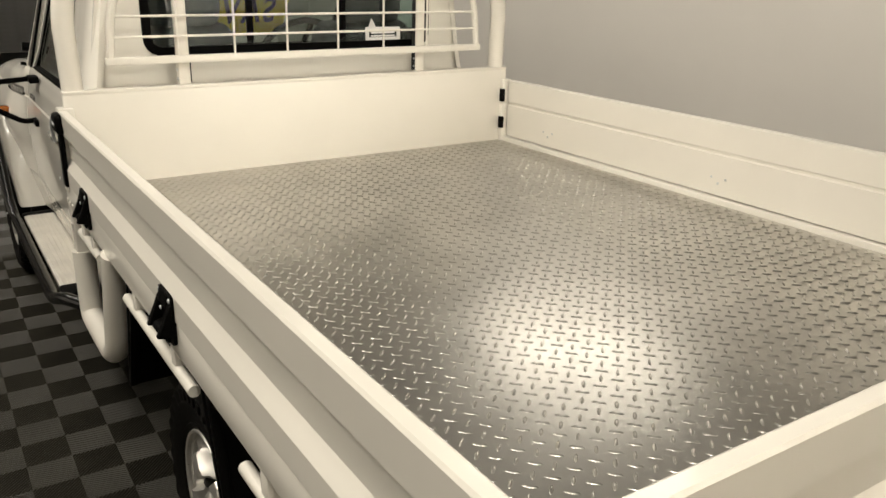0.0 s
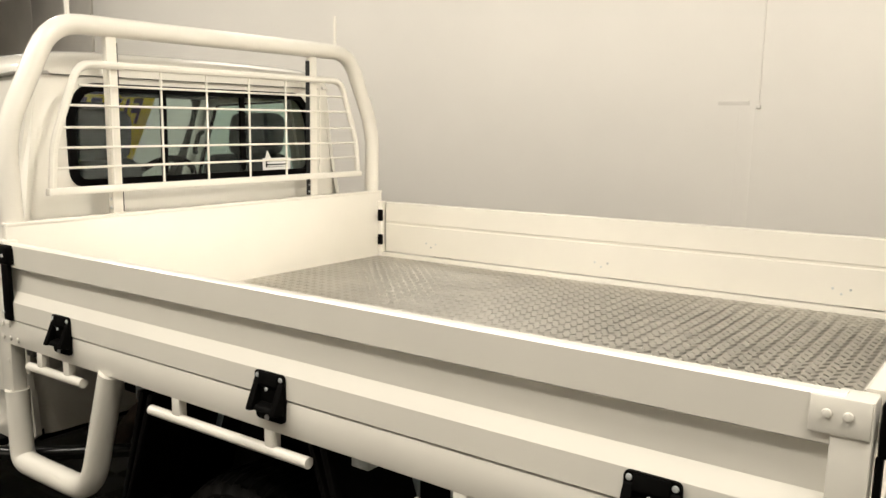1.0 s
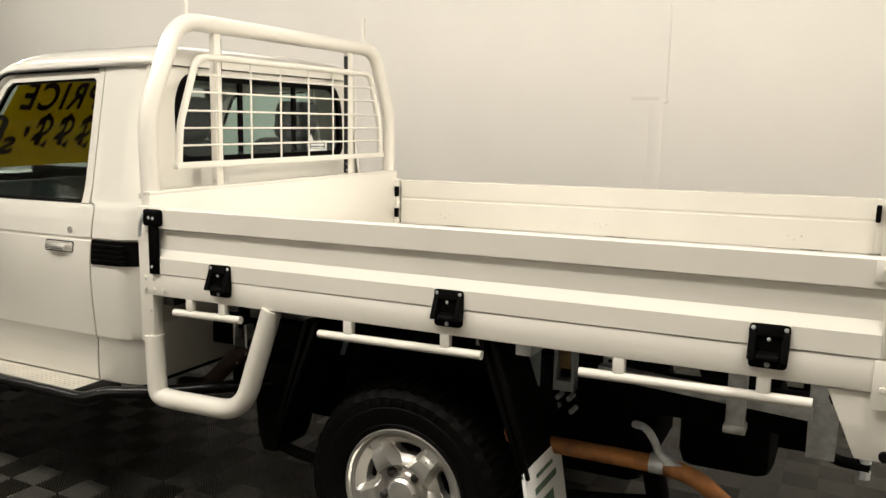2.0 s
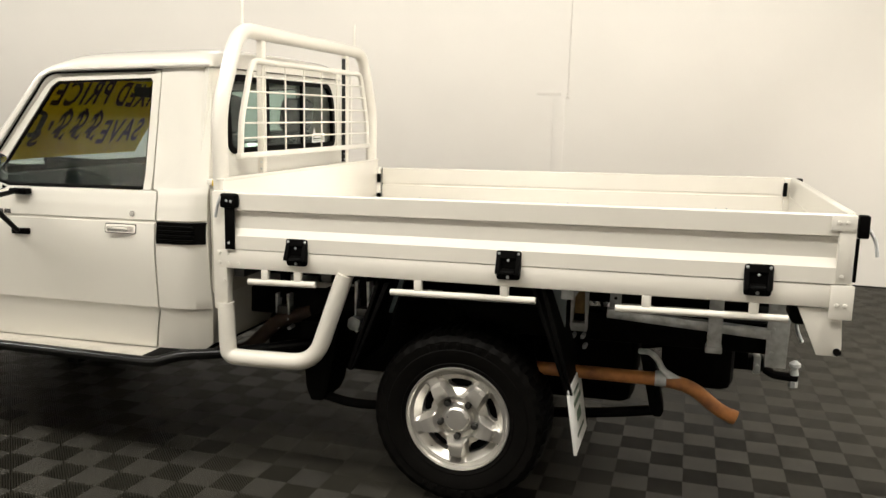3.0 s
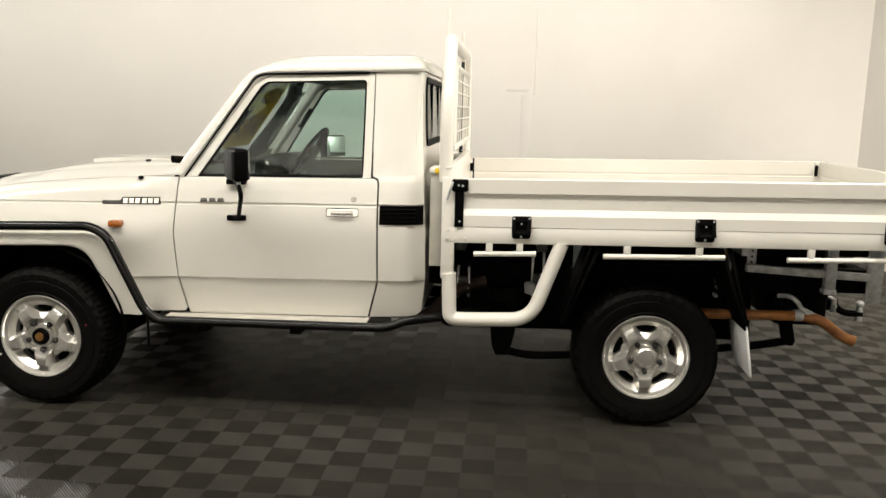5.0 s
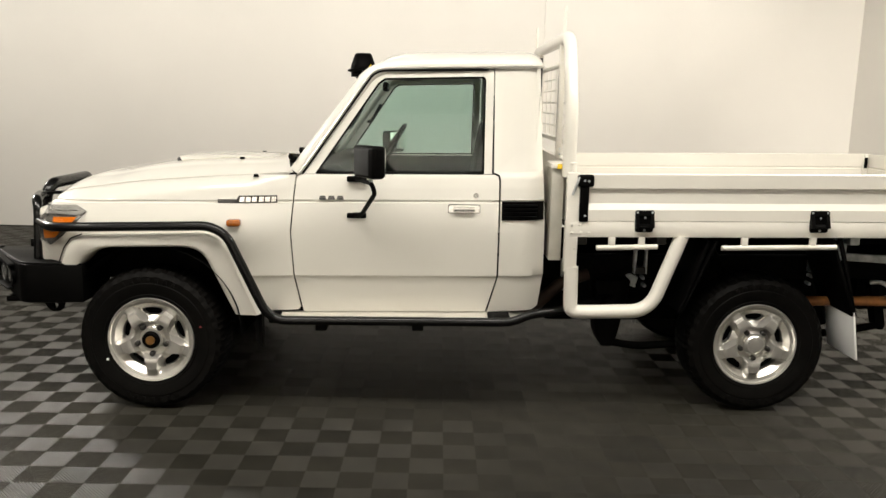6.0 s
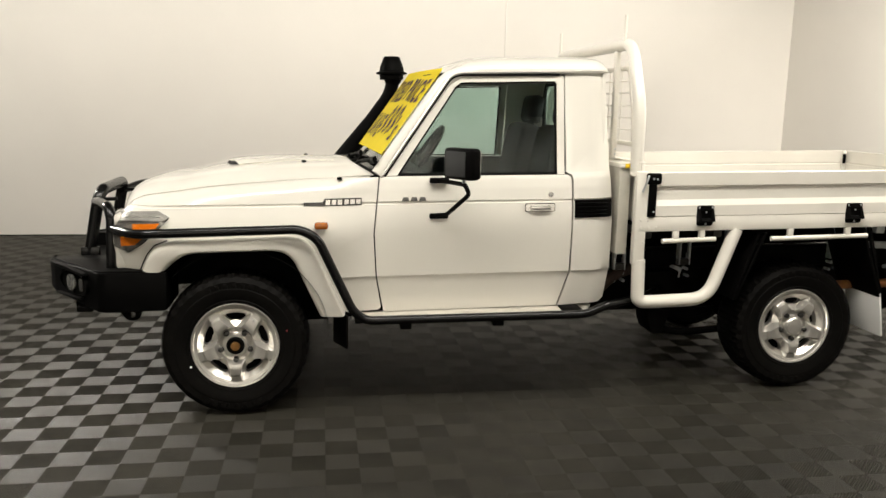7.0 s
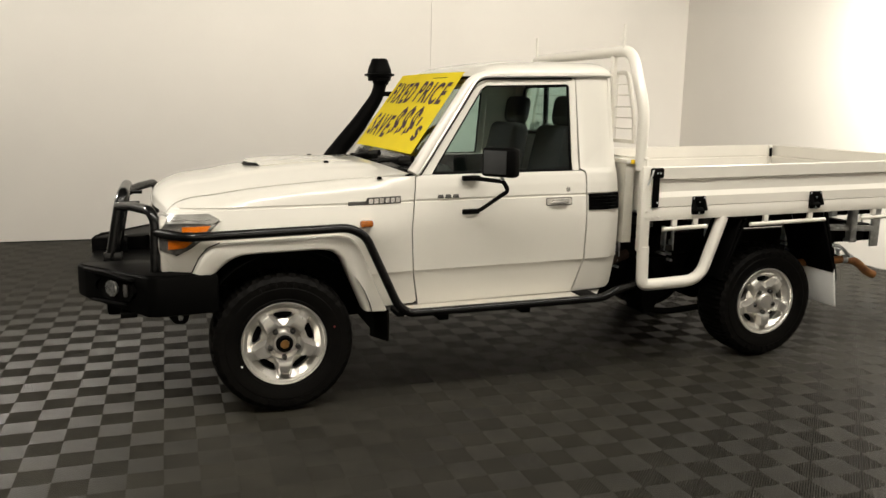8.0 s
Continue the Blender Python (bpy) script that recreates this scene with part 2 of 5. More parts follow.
def grow(points, d):
    """An outline moved outwards by d (inwards: minus)."""
    n, out = len(points), []
    area = sum(points[i - 1][0] * points[i][1] - points[i][0] * points[i - 1][1] for i in range(n))
    sign = 1 if area > 0 else -1
    for i in range(n):
        p0, p, p1 = Vector(points[i - 1]), Vector(points[i]), Vector(points[(i + 1) % n])
        a, b = (p - p0).normalized(), (p1 - p).normalized()
        na, nb = Vector((a.y, -a.x)) * sign, Vector((b.y, -b.x)) * sign
        m = na + nb
        m = m / max(0.4, m.dot(na)) if m.length > 1e-6 else na
        out.append(tuple(p + m * d))
    return out


def surface(fn, nu, nv, thick=0.0):
    """A sheet from fn(u, v) with u, v from 0 to 1."""
    bm = bmesh.new()
    grid = [[bm.verts.new(fn(i / nu, j / nv)) for j in range(nv + 1)] for i in range(nu + 1)]
    for i in range(nu):
        for j in range(nv):
            bm.faces.new((grid[i][j], grid[i + 1][j], grid[i + 1][j + 1], grid[i][j + 1]))
    if thick:
        bmesh.ops.recalc_face_normals(bm, faces=bm.faces)
        bmesh.ops.solidify(bm, geom=bm.faces[:], thickness=thick)
    return bm


def lerp(table, t):
    for (a, va), (b, vb) in zip(table, table[1:]):
        if t <= b:
            k = max(0.0, (t - a) / (b - a))
            return va + (vb - va) * k
    return table[-1][1]


def smooth(a, b, t):
    k = min(1, max(0, (t - a) / (b - a)))
    return k * k * (3 - 2 * k)


def spline(keys, t):
    """A smooth line through keys, t from 0 to 1."""
    n = len(keys) - 1
    i = min(n - 1, int(t * n))
    k = t * n - i
    p0, p1, p2, p3 = (Vector(keys[min(n, max(0, j))]) for j in (i - 1, i, i + 1, i + 2))
    return 0.5 * (2 * p1 + (p2 - p0) * k + (2 * p0 - 5 * p1 + 4 * p2 - p3) * k * k + (3 * p1 - p0 - 3 * p2 + p3) * k ** 3)

# ---- the room ----
X0, X1, Y0, Y1, TOP = -11.0, 6.56, -8.5, 5.09, 4.6


def structure(name, bm, mat, label):
    return tagged(part(name, bm, mat, rake=False), label, kind="structure")


floor = structure("floor", box(X0 - 0.2, X1 + 0.2, Y0 - 0.2, Y1 + 0.2, -0.12, -0.0135), BED, "dark bed under the interlocking floor tiles")
wall_back = structure("wall_back", box(X0 - 0.2, X1, Y1, Y1 + 0.2, -0.012, TOP), WALL, "plain cream painted showroom wall")
structure("wall_end", box(X1, X1 + 0.2, Y0 - 0.2, Y1 + 0.2, -0.012, TOP), WALL, "plain cream painted showroom end wall")
wall_front_end = structure("wall_far_end", box(X0 - 0.2, X0, Y0 - 0.2, Y1, -0.012, TOP), WALL, "painted end wall beyond the bonnet")
structure("wall_near", box(X0, X1, Y0 - 0.2, Y0, -0.012, TOP), WALL, "plain painted wall behind the walk")
structure("ceiling", box(X0 - 0.2, X1 + 0.2, Y0 - 0.2, Y1 + 0.2, TOP, TOP + 0.2), CEIL, "unseen ceiling, coloured dark to cut bounced light")

# a conduit, a repaired patch and sheet joints on the back wall
conduit = structure("wall_conduit", tube([(2.72, Y1 - 0.006, 1.84), (2.72, Y1 - 0.006, TOP)], 0.006, 0), WALL, "thin cream painted cable conduit on the wall")
part("conduit_clip", box(2.704, 2.74, Y1 - 0.014, Y1, 1.815, 1.85, 0.004), WALL, conduit, rake=False)
structure("wall_ledge", prism([(Y1, 1.884), (Y1 - 0.010, 1.884), (Y1 - 0.011, 1.876), (Y1, 1.842)], "x", 2.375, 2.645), WALL, "small cream painted ledge on the wall")
structure("wall_joint", prism([(2.56, Y1), (2.57, Y1 - 0.004), (2.68, Y1 - 0.004), (2.69, Y1)], "z", 0.0, 1.81), WALL, "shallow painted sheet joint below the conduit")

# a pair of sliding door leaves in the back wall beyond the bonnet
door_1 = structure("door_1", box(-9.35, -7.5, Y1 - 0.04, Y1 - 0.004, 0.0, 3.6, 0.006), DOORPAINT, "cream sheet sliding door leaf, closed")
door_2 = structure("door_2", box(-10.95, -9.38, Y1 - 0.04, Y1 - 0.004, 0.0, 3.6, 0.006), DOORPAINT, "cream sheet sliding door leaf, closed")
part("door_handle", box(-9.25, -9.0, Y1 - 0.06, Y1 - 0.042, 2.86, 2.90, 0.005), DOORPAINT, door_1, rake=False)

# a roller door in the far end wall
roller = structure("roller_door", box(X0 + 0.004, X0 + 0.02, -2.2, 2.6, 0.0, 3.9), ROLLER, "closed grey steel roller door")
slat_bm = prism([(0.0, 0.0), (0.03, 0.02), (0.03, 0.05), (0.0, 0.075)], "x", -2.2, 2.6)
slat_bm = turned(slat_bm, Matrix.Rotation(radians(90), 4, "Z"))
slat = part("slat", slat_bm, ROLLER, roller, rake=False)
slat.location = (X0 + 0.022, 0, 0.0)
turned_mesh = slat.data
for i in range(1, 50):
    more = new("slat", turned_mesh)
    more.parent, more.location = roller, (X0 + 0.022, 0, i * 0.078)

# ---- the pickup ----
truck = tagged(new("pickup_truck"), "white single-cab tray-back pickup with black bull bar and snorkel", "pickup truck", kind="thing")

SECTION = [(0.48, 0.784), (0.52, 0.796), (0.60, 0.812), (0.690, 0.828), (0.70, 0.836), (0.85, 0.846), (0.96, 0.850), (1.03, 0.846), (1.081, 0.8385), (1.085, 0.8305), (1.093, 0.8305), (1.097, 0.8365), (1.16, 0.828), (1.21, 0.815), (1.24, 0.800), (1.26, 0.792), (1.75, 0.700), (1.80, 0.690)]


SEAM = [(0.715, 0.765, 1.232), (0.55, 0.755, 1.222), (0.30, 0.745, 1.209), (0.04, 0.735, 1.191), (-0.14, 0.730, 1.176), (-0.315, 0.725, 1.153), (-0.44, 0.715, 1.138), (-0.505, 0.705, 1.116), (-0.545, 0.690, 1.085), (-0.565, 0.675, 1.055)]
CROWN = [(0.600, 1.274), (0.43, 1.276), (0.23, 1.273), (0.00, 1.258), (-0.16, 1.240), (-0.32, 1.210), (-0.46, 1.194), (-0.57, 1.160), (-0.63, 1.115), (-0.650, 1.060)]
SEAM_Z = [(x, z) for x, y, z in SEAM[::-1]]


def half_width(x, z):
    """How far the body's side stands from the middle."""
    y = lerp(SECTION, z if x > 0.72 else min(z, 1.13 + 0.3 * (z - 1.13)) if z > 1.13 else z)
    k = 1 - smooth(0.40, 0.74, x)
    if x < 0.74:
        top = lerp(SEAM_Z, x)
        e = min(1.0, max(0.0, (z - top + 0.075) / 0.075))
        y -= 0.105 * (1 - math.sqrt(max(0.0, 1 - e * e))) * (1 - smooth(0.45, 0.74, x))
    y += k * (0.028 + 0.045 * math.exp(-((z - 0.93) / 0.13) ** 2))
    if x < -0.33:
        y -= 1.7 * (-0.33 - x) ** 2
    if x > 1.90:
        y -= 0.05 * ((x - 1.90) / 0.13) ** 2
    return y


def side(s):
    return lambda x, z, w: (x, s * (half_width(x, z) - w), z)


DOOR = [(0.744, 1.226), (0.716, 0.93), (0.730, 0.695), (0.770, 0.491), (1.734, 0.494), (1.786, 0.690), (1.785, 1.196), (1.780, 1.216), (1.760, 1.226)]
WINDOW = [(0.836, 1.230), (1.150, 1.690), (1.185, 1.714), (1.694, 1.724), (1.708, 1.710), (1.706, 1.230)]
SASH = [(0.750, 1.228), (1.120, 1.735), (1.165, 1.752), (1.736, 1.759), (1.748, 1.744), (1.746, 1.228)]
QUARTER = [(1.752, 1.762), (1.992, 1.767), (2.004, 1.45), (2.015, 1.25), (2.030, 0.98), (2.035, 0.70), (2.015, 0.525), (1.985, 0.503), (1.742, 0.494), (1.793, 0.690), (1.792, 1.200), (1.786, 1.224), (1.756, 1.236)]
FENDER = [(0.739, 1.224), (0.711, 0.93), (0.725, 0.695), (0.757, 0.520), (0.740, 0.503), (0.572, 0.500), (0.545, 0.515), (0.452, 0.72), (0.375, 0.865), (0.25, 0.905), (-0.22, 0.897), (-0.33, 0.850), (-0.38, 0.765), (-0.58, 0.765), (-0.605, 0.86), (-0.605, 1.03), (-0.580, 1.040)] + [(x, z) for x, y, z in SEAM[::-1][1:-1]]
FLARE = [(-0.455, 0.765), (-0.41, 0.86), (-0.37, 0.905), (-0.31, 0.928), (0.29, 0.940), (0.35, 0.925), (0.40, 0.875), (0.565, 0.505)]
GRID_X, GRID_Z = steps(-0.6, 2.0, 26), [0.55, 0.60, 0.65, 0.690, 0.70, 0.75, 0.80, 0.85, 0.90, 0.95, 1.0, 1.04, 1.081, 1.085, 1.093, 1.097, 1.12, 1.14, 1.15, 1.16, 1.17, 1.18, 1.19, 1.20, 1.21, 1.22, 1.23, 1.24]


def flare_shape(s):
    def shape(x, z, w):
        bulge = 0.052 - 0.02 * smooth(0.25, 0.6, x)
        return (x, s * (half_width(x, max(z, 0.80)) * 0.35 + 0.65 * (0.905 if x > -0.33 else 0.905 - 1.2 * (-0.33 - x) ** 2) + bulge - w), z)
    return shape


FLARE_IN = [(-0.345, 0.765), (-0.29, 0.822), (-0.245, 0.852), (-0.19, 0.866), (0.19, 0.870), (0.255, 0.857), (0.30, 0.815), (0.435, 0.512)]


def flare_mesh(s):
    """A rounded moulding between the arch's edge and the fender."""
    outer = rounded([(x, 0, z) for x, z in FLARE], 0.05, 5)
    inner = rounded([(x, 0, z) for x, z in FLARE_IN], 0.05, 5)
    face, bm, rows = flare_shape(s), bmesh.new(), []
    for o, i in zip(outer, inner):
        proud = abs(face(o.x, o.z, 0.0)[1])
        body = half_width(o.x, o.z) - 0.008
        row = []
        for k, y in ((0.0, body), (0.04, body + 0.75 * (proud - body)), (0.11, proud - 0.004), (0.25, proud), (0.80, proud + 0.004), (0.92, proud), (0.99, proud - 0.010), (1.03, proud - 0.030), (1.04, proud - 0.095)):
            p = o.lerp(i, k)
            row.append(bm.verts.new((p.x, s * y, p.z)))
        rows.append(row)
    for a, b in zip(rows, rows[1:]):
        for k in range(8):
            bm.faces.new((a[k], a[k + 1], b[k + 1], b[k]))
    bm.faces.new(rows[0])
    bm.faces.new(rows[-1][::-1])
    return bm


for s in (-1, 1):
    part("front_fender", panel(grow(FENDER, -0.001), side(s), 0.02, us=GRID_X, vs=GRID_Z), PAINT, truck)
    part("wheel_arch_flare", flare_mesh(s), PAINT, truck, "white moulded wheel arch flare", sharp=50)
    door = part("door", panel(grow(DOOR, -0.0010), side(s), 0.05, us=GRID_X, vs=GRID_Z), PAINT, truck)
    part("window_frame", panel(SASH, side(s), 0.03, holes=[WINDOW], us=(1.0, 1.3, 1.5), vs=(1.3, 1.45, 1.6, 1.7)), PAINT, door)
    seal = grow(WINDOW, -0.001)
    part("window_seal", panel(seal, lambda x, z, w, s=s: side(s)(x, z, w + 0.006), 0.014, holes=[grow(WINDOW, -0.010)], us=(1.0, 1.3, 1.5), vs=(1.3, 1.45, 1.6, 1.7)), BLACK, door)
    part("window_glass", panel(grow(WINDOW, -0.012), lambda x, z, w, s=s: side(s)(x, z, w + 0.012), 0.004), GLASS, door, "tinted door glass").visible_shadow = False
    part("belt_trim", panel([(0.84, 1.2285), (0.845, 1.236), (1.70, 1.236), (1.70, 1.2285)], lambda x, z, w, s=s: side(s)(x, z, w - 0.004), 0.01, us=(1.1, 1.4)), BLACK, door)
    # a gloss of chrome on the pull, the lock, the badge
    hx = (1.530, 1.683)
    # Slightly larger black plate draws the shadow line round the surround.
    part("handle_shadow", panel(round2([(hx[0] - 0.007, 1.031), (hx[1] + 0.007, 1.031), (hx[1] + 0.007, 1.0755), (hx[0] - 0.007, 1.0755)], 0.01), lambda x, z, w, s=s: side(s)(x, z, w - 0.0015), 0.006), BLACK, door)
    part("handle_recess", panel(round2([(hx[0] - 0.004, 1.034), (hx[1] + 0.004, 1.034), (hx[1] + 0.004, 1.072), (hx[0] - 0.004, 1.072)], 0.01), lambda x, z, w, s=s: side(s)(x, z, w - 0.003), 0.006), CHROME, door, "chrome door handle surround")
    part("door_handle", turned(box(hx[0] + 0.022, hx[1] - 0.022, -0.012, 0.012, -0.011, 0.011, 0.004), Matrix.Translation((0, s * 0.858, 1.053))), CHROME, door, "chrome pull handle")
    part("door_lock", drum((1.666, s * 0.826, 1.121), (1.666, s * 0.838, 1.121), 0.014), CHROME, door)
    gx = 0.86
    for i in range(3):
        part("badge_bar", prism([(gx + i * 0.045, 1.098), (gx + 0.038 + i * 0.045, 1.098), (gx + 0.032 + i * 0.045, 1.118), (gx + 0.006 + i * 0.045, 1.118)], "y", s * 0.830, s * 0.842, 0.001), BADGE, door, "plain chrome badge bar")
    badge = part("badge", panel([(0.352, 1.083), (0.648, 1.083), (0.648, 1.120), (0.458, 1.120), (0.448, 1.102), (0.352, 1.102)], lambda x, z, w, s=s: side(s)(x, max(z, 1.098), w - 0.006)[:2] + (z,), 0.010, us=steps(0.36, 0.64, 6)), GUNMETAL, truck, "plain chrome model badge on the fender")
    part("badge_face", panel([(0.356, 1.087), (0.445, 1.087), (0.445, 1.097), (0.356, 1.097)], lambda x, z, w, s=s: side(s)(x, max(z, 1.098), w - 0.008)[:2] + (z,), 0.004, us=(0.4,)), BADGE, badge)
    for i in range(6):
        xa = 0.462 + i * 0.0305 + (0.004 if i > 2 else 0)
        part("badge_bar", panel([(xa, 1.088), (xa + 0.024, 1.088), (xa + 0.026, 1.114), (xa + 0.002, 1.114)], lambda x, z, w, s=s: side(s)(x, max(z, 1.098), w - 0.009)[:2] + (z,), 0.005), CHROME, badge)
    part("side_indicator", box(0.405, 0.475, s * 0.895, s * 0.945, 0.970, 1.006, 0.012), AMBERDARK, truck, "amber side indicator lens")
    quarter = part("cab_quarter_panel", panel(grow(QUARTER, -0.001), side(s), 0.02, us=GRID_X + [1.93, 1.95, 1.97, 1.98, 2.01, 2.02], vs=GRID_Z), PAINT, truck)
    vent = part("air_vent", panel([(1.800, 0.995), (2.022, 0.995), (2.020, 1.090), (1.800, 1.090)], lambda x, z, w, s=s: side(s)(x, min(z, 1.079), w - 0.007)[:2] + (z,), 0.022, us=(1.9, 1.93, 1.96, 1.98, 2.0), vs=(1.03, 1.06, 1.079)), BLACK, truck, "black ribbed air vent")
    for i in range(4):
        part("vent_rib", box(1.812, 1.985, s * 0.838, s * 0.861, 1.008 + i * 0.020, 1.016 + i * 0.020, 0.003), BLACK, vent)
    # windscreen pillar
    pillar = [(0.735, 0.785, 1.232), (1.105, 0.690, 1.735)]
    part("windscreen_pillar", tube([(x, s * y, z) for x, y, z in pillar] + [(1.20, s * 0.672, 1.768)], 0.038, 0.05, 12), PAINT, truck)
    part("rain_gutter", tube([(0.762, s * 0.815, 1.236), (1.118, s * 0.725, 1.742), (1.17, s * 0.716, 1.762), (1.975, s * 0.708, 1.776), (2.010, s * 0.64, 1.776)], 0.007, 0.04, 8), ALLOY, truck, "bright roof gutter trim")
    part("gutter_seal", tube([(0.770, s * 0.808, 1.226), (1.125, s * 0.722, 1.732), (1.17, s * 0.714, 1.751), (1.72, s * 0.708, 1.757)], 0.005, 0.04, 8), BLACK, truck)
    part("sill_panel", panel([(0.60, 0.45), (1.92, 0.45), (1.94, 0.488), (0.60, 0.488)], lambda x, z, w, s=s: (x, s * (0.776 - w), z), 0.03), PAINT, truck)
    # wheel well
    well = lathe([(-0.955, 0.455), (-0.56, 0.455), (-0.56, 0.0)], 40)
    bmesh.ops.bisect_plane(well, geom=well.verts[:] + well.edges[:] + well.faces[:], plane_co=(0, 0, -0.02), plane_no=(0, 0, 1), clear_inner=True)
    well = turned(well, Matrix.Translation((0.02, 0, 0.42)) @ Matrix.Diagonal((1, 1 if s < 0 else -1, 1, 1)))
    bmesh.ops.bisect_plane(well, geom=well.verts[:] + well.edges[:] + well.faces[:], plane_co=(-0.34, 0, 0.74), plane_no=(-1, 0, -1), clear_outer=True)
    part("wheel_arch_liner", well, UNDER, truck)
    part("mud_flap", prism([(0.500, s * 0.74), (0.514, s * 0.74), (0.580, s * 0.880), (0.566, s * 0.885)], "z", 0.318, 0.50, 0.004), RUBBER, truck, "black rubber mud flap")

# bonnet


def bonnet_z(x, y):
    a, b = lerp(SEAM_Z, x), lerp([(px, pz) for px, pz in CROWN[::-1]], x)
    return a + (b - a) * (1 - min(1, abs(y) / 0.74) ** 2.4)


def bonnet(u, v):
    s = 2 * v - 1
    b = math.copysign(1 - (1 - abs(s)) ** 1.6, s)
    sx, sy, sz = spline(SEAM, u)
    cx, cz = spline(CROWN, u)
    raised = 0.006 * (1 - smooth(0.46, 0.60, abs(b))) * smooth(0.02, 0.10, u) * (1 - smooth(0.6, 0.8, u))
    return (sx + (cx - sx) * (1 - b * b), (sy - 0.003) * b, sz + 0.001 + (cz - sz) * (1 - abs(b) ** 2.4) + raised - 0.01 * (1 - b * b) * smooth(0.02, 0.1, u) * (1 - smooth(0.6, 0.8, u)))


hood = part("bonnet", surface(bonnet, 60, 56, 0.012), PAINT, truck, "white bonnet with a low centre air scoop", sharp=45)


def scoop(u, v):
    b = 2 * v - 1
    y = b * 0.225
    x = -0.105 + 0.075 * b * b + (0.62 - 0.075 * b * b) * u
    rise = 0.021 * (1 - smooth(0.0, 1.0, u)) * (1 - smooth(0.85, 1.0, abs(b))) + 0.002
    return (x, y, bonnet_z(x, y) + rise)


part("bonnet_scoop", surface(scoop, 20, 24, 0.005), PAINT, hood)
part("scoop_mouth", surface(lambda u, v: (-0.118 + 0.075 * (2 * v - 1) ** 2 + 0.014 * u, (2 * v - 1) * 0.20, bonnet_z(-0.10, (2 * v - 1) * 0.20) + 0.002 + 0.020 * u * (1 - smooth(0.80, 1.0, abs(2 * v - 1)))), 2, 24, 0.003), BLACK, hood, "black air intake mouth")
for y in (-0.30, 0.30):
    part("washer_jet", box(0.33, 0.355, y - 0.012, y + 0.012, bonnet_z(0.34, y) - 0.004, bonnet_z(0.34, y) + 0.012, 0.004), BLACK, hood)
for s in (-1, 1):
    part("bonnet_stop", turned(lathe([(0, 0), (0, 0.014), (0.012, 0.012), (0.016, 0)], 12), Matrix.Translation((0.535, s * 0.815, 1.212)) @ Matrix.Rotation(radians(90), 4, "X")), BLACK, hood)
part("cowl", surface(lambda u, v: (0.700 - 0.105 * (1 - (2 * v - 1) ** 2) + (0.07 + 0.03 * (1 - (2 * v - 1) ** 2)) * u, (2 * v - 1) * 0.775, 1.226 + 0.036 * (1 - (2 * v - 1) ** 2) * (1 - u) + 0.012 * u), 4, 24, 0.02), BLACK, truck, "black cowl grille below the windscreen")

# front face, grille and lamps
part("front_panel", box(-0.60, -0.54, -0.80, 0.80, 0.765, 1.05, 0.02), PAINT, truck)
grille = part("grille", box(-0.635, -0.60, -0.47, 0.47, 0.83, 1.035, 0.012), BLACK, truck, "black grille with chrome bars")
for i in range(4):
    part("grille_bar", box(-0.652, -0.634, -0.46, 0.46, 0.855 + i * 0.048, 0.873 + i * 0.048, 0.006), CHROME, grille)
LAMP = [(-0.60, 0.885), (-0.60, 1.055), (-0.50, 1.066), (-0.362, 1.071), (-0.309, 1.040), (-0.345, 1.000), (-0.40, 0.945), (-0.45, 0.905), (-0.521, 0.862)]
BROW = [(-0.60, 1.018), (-0.60, 1.057), (-0.50, 1.068), (-0.361, 1.073), (-0.307, 1.040), (-0.338, 1.024), (-0.47, 1.026)]
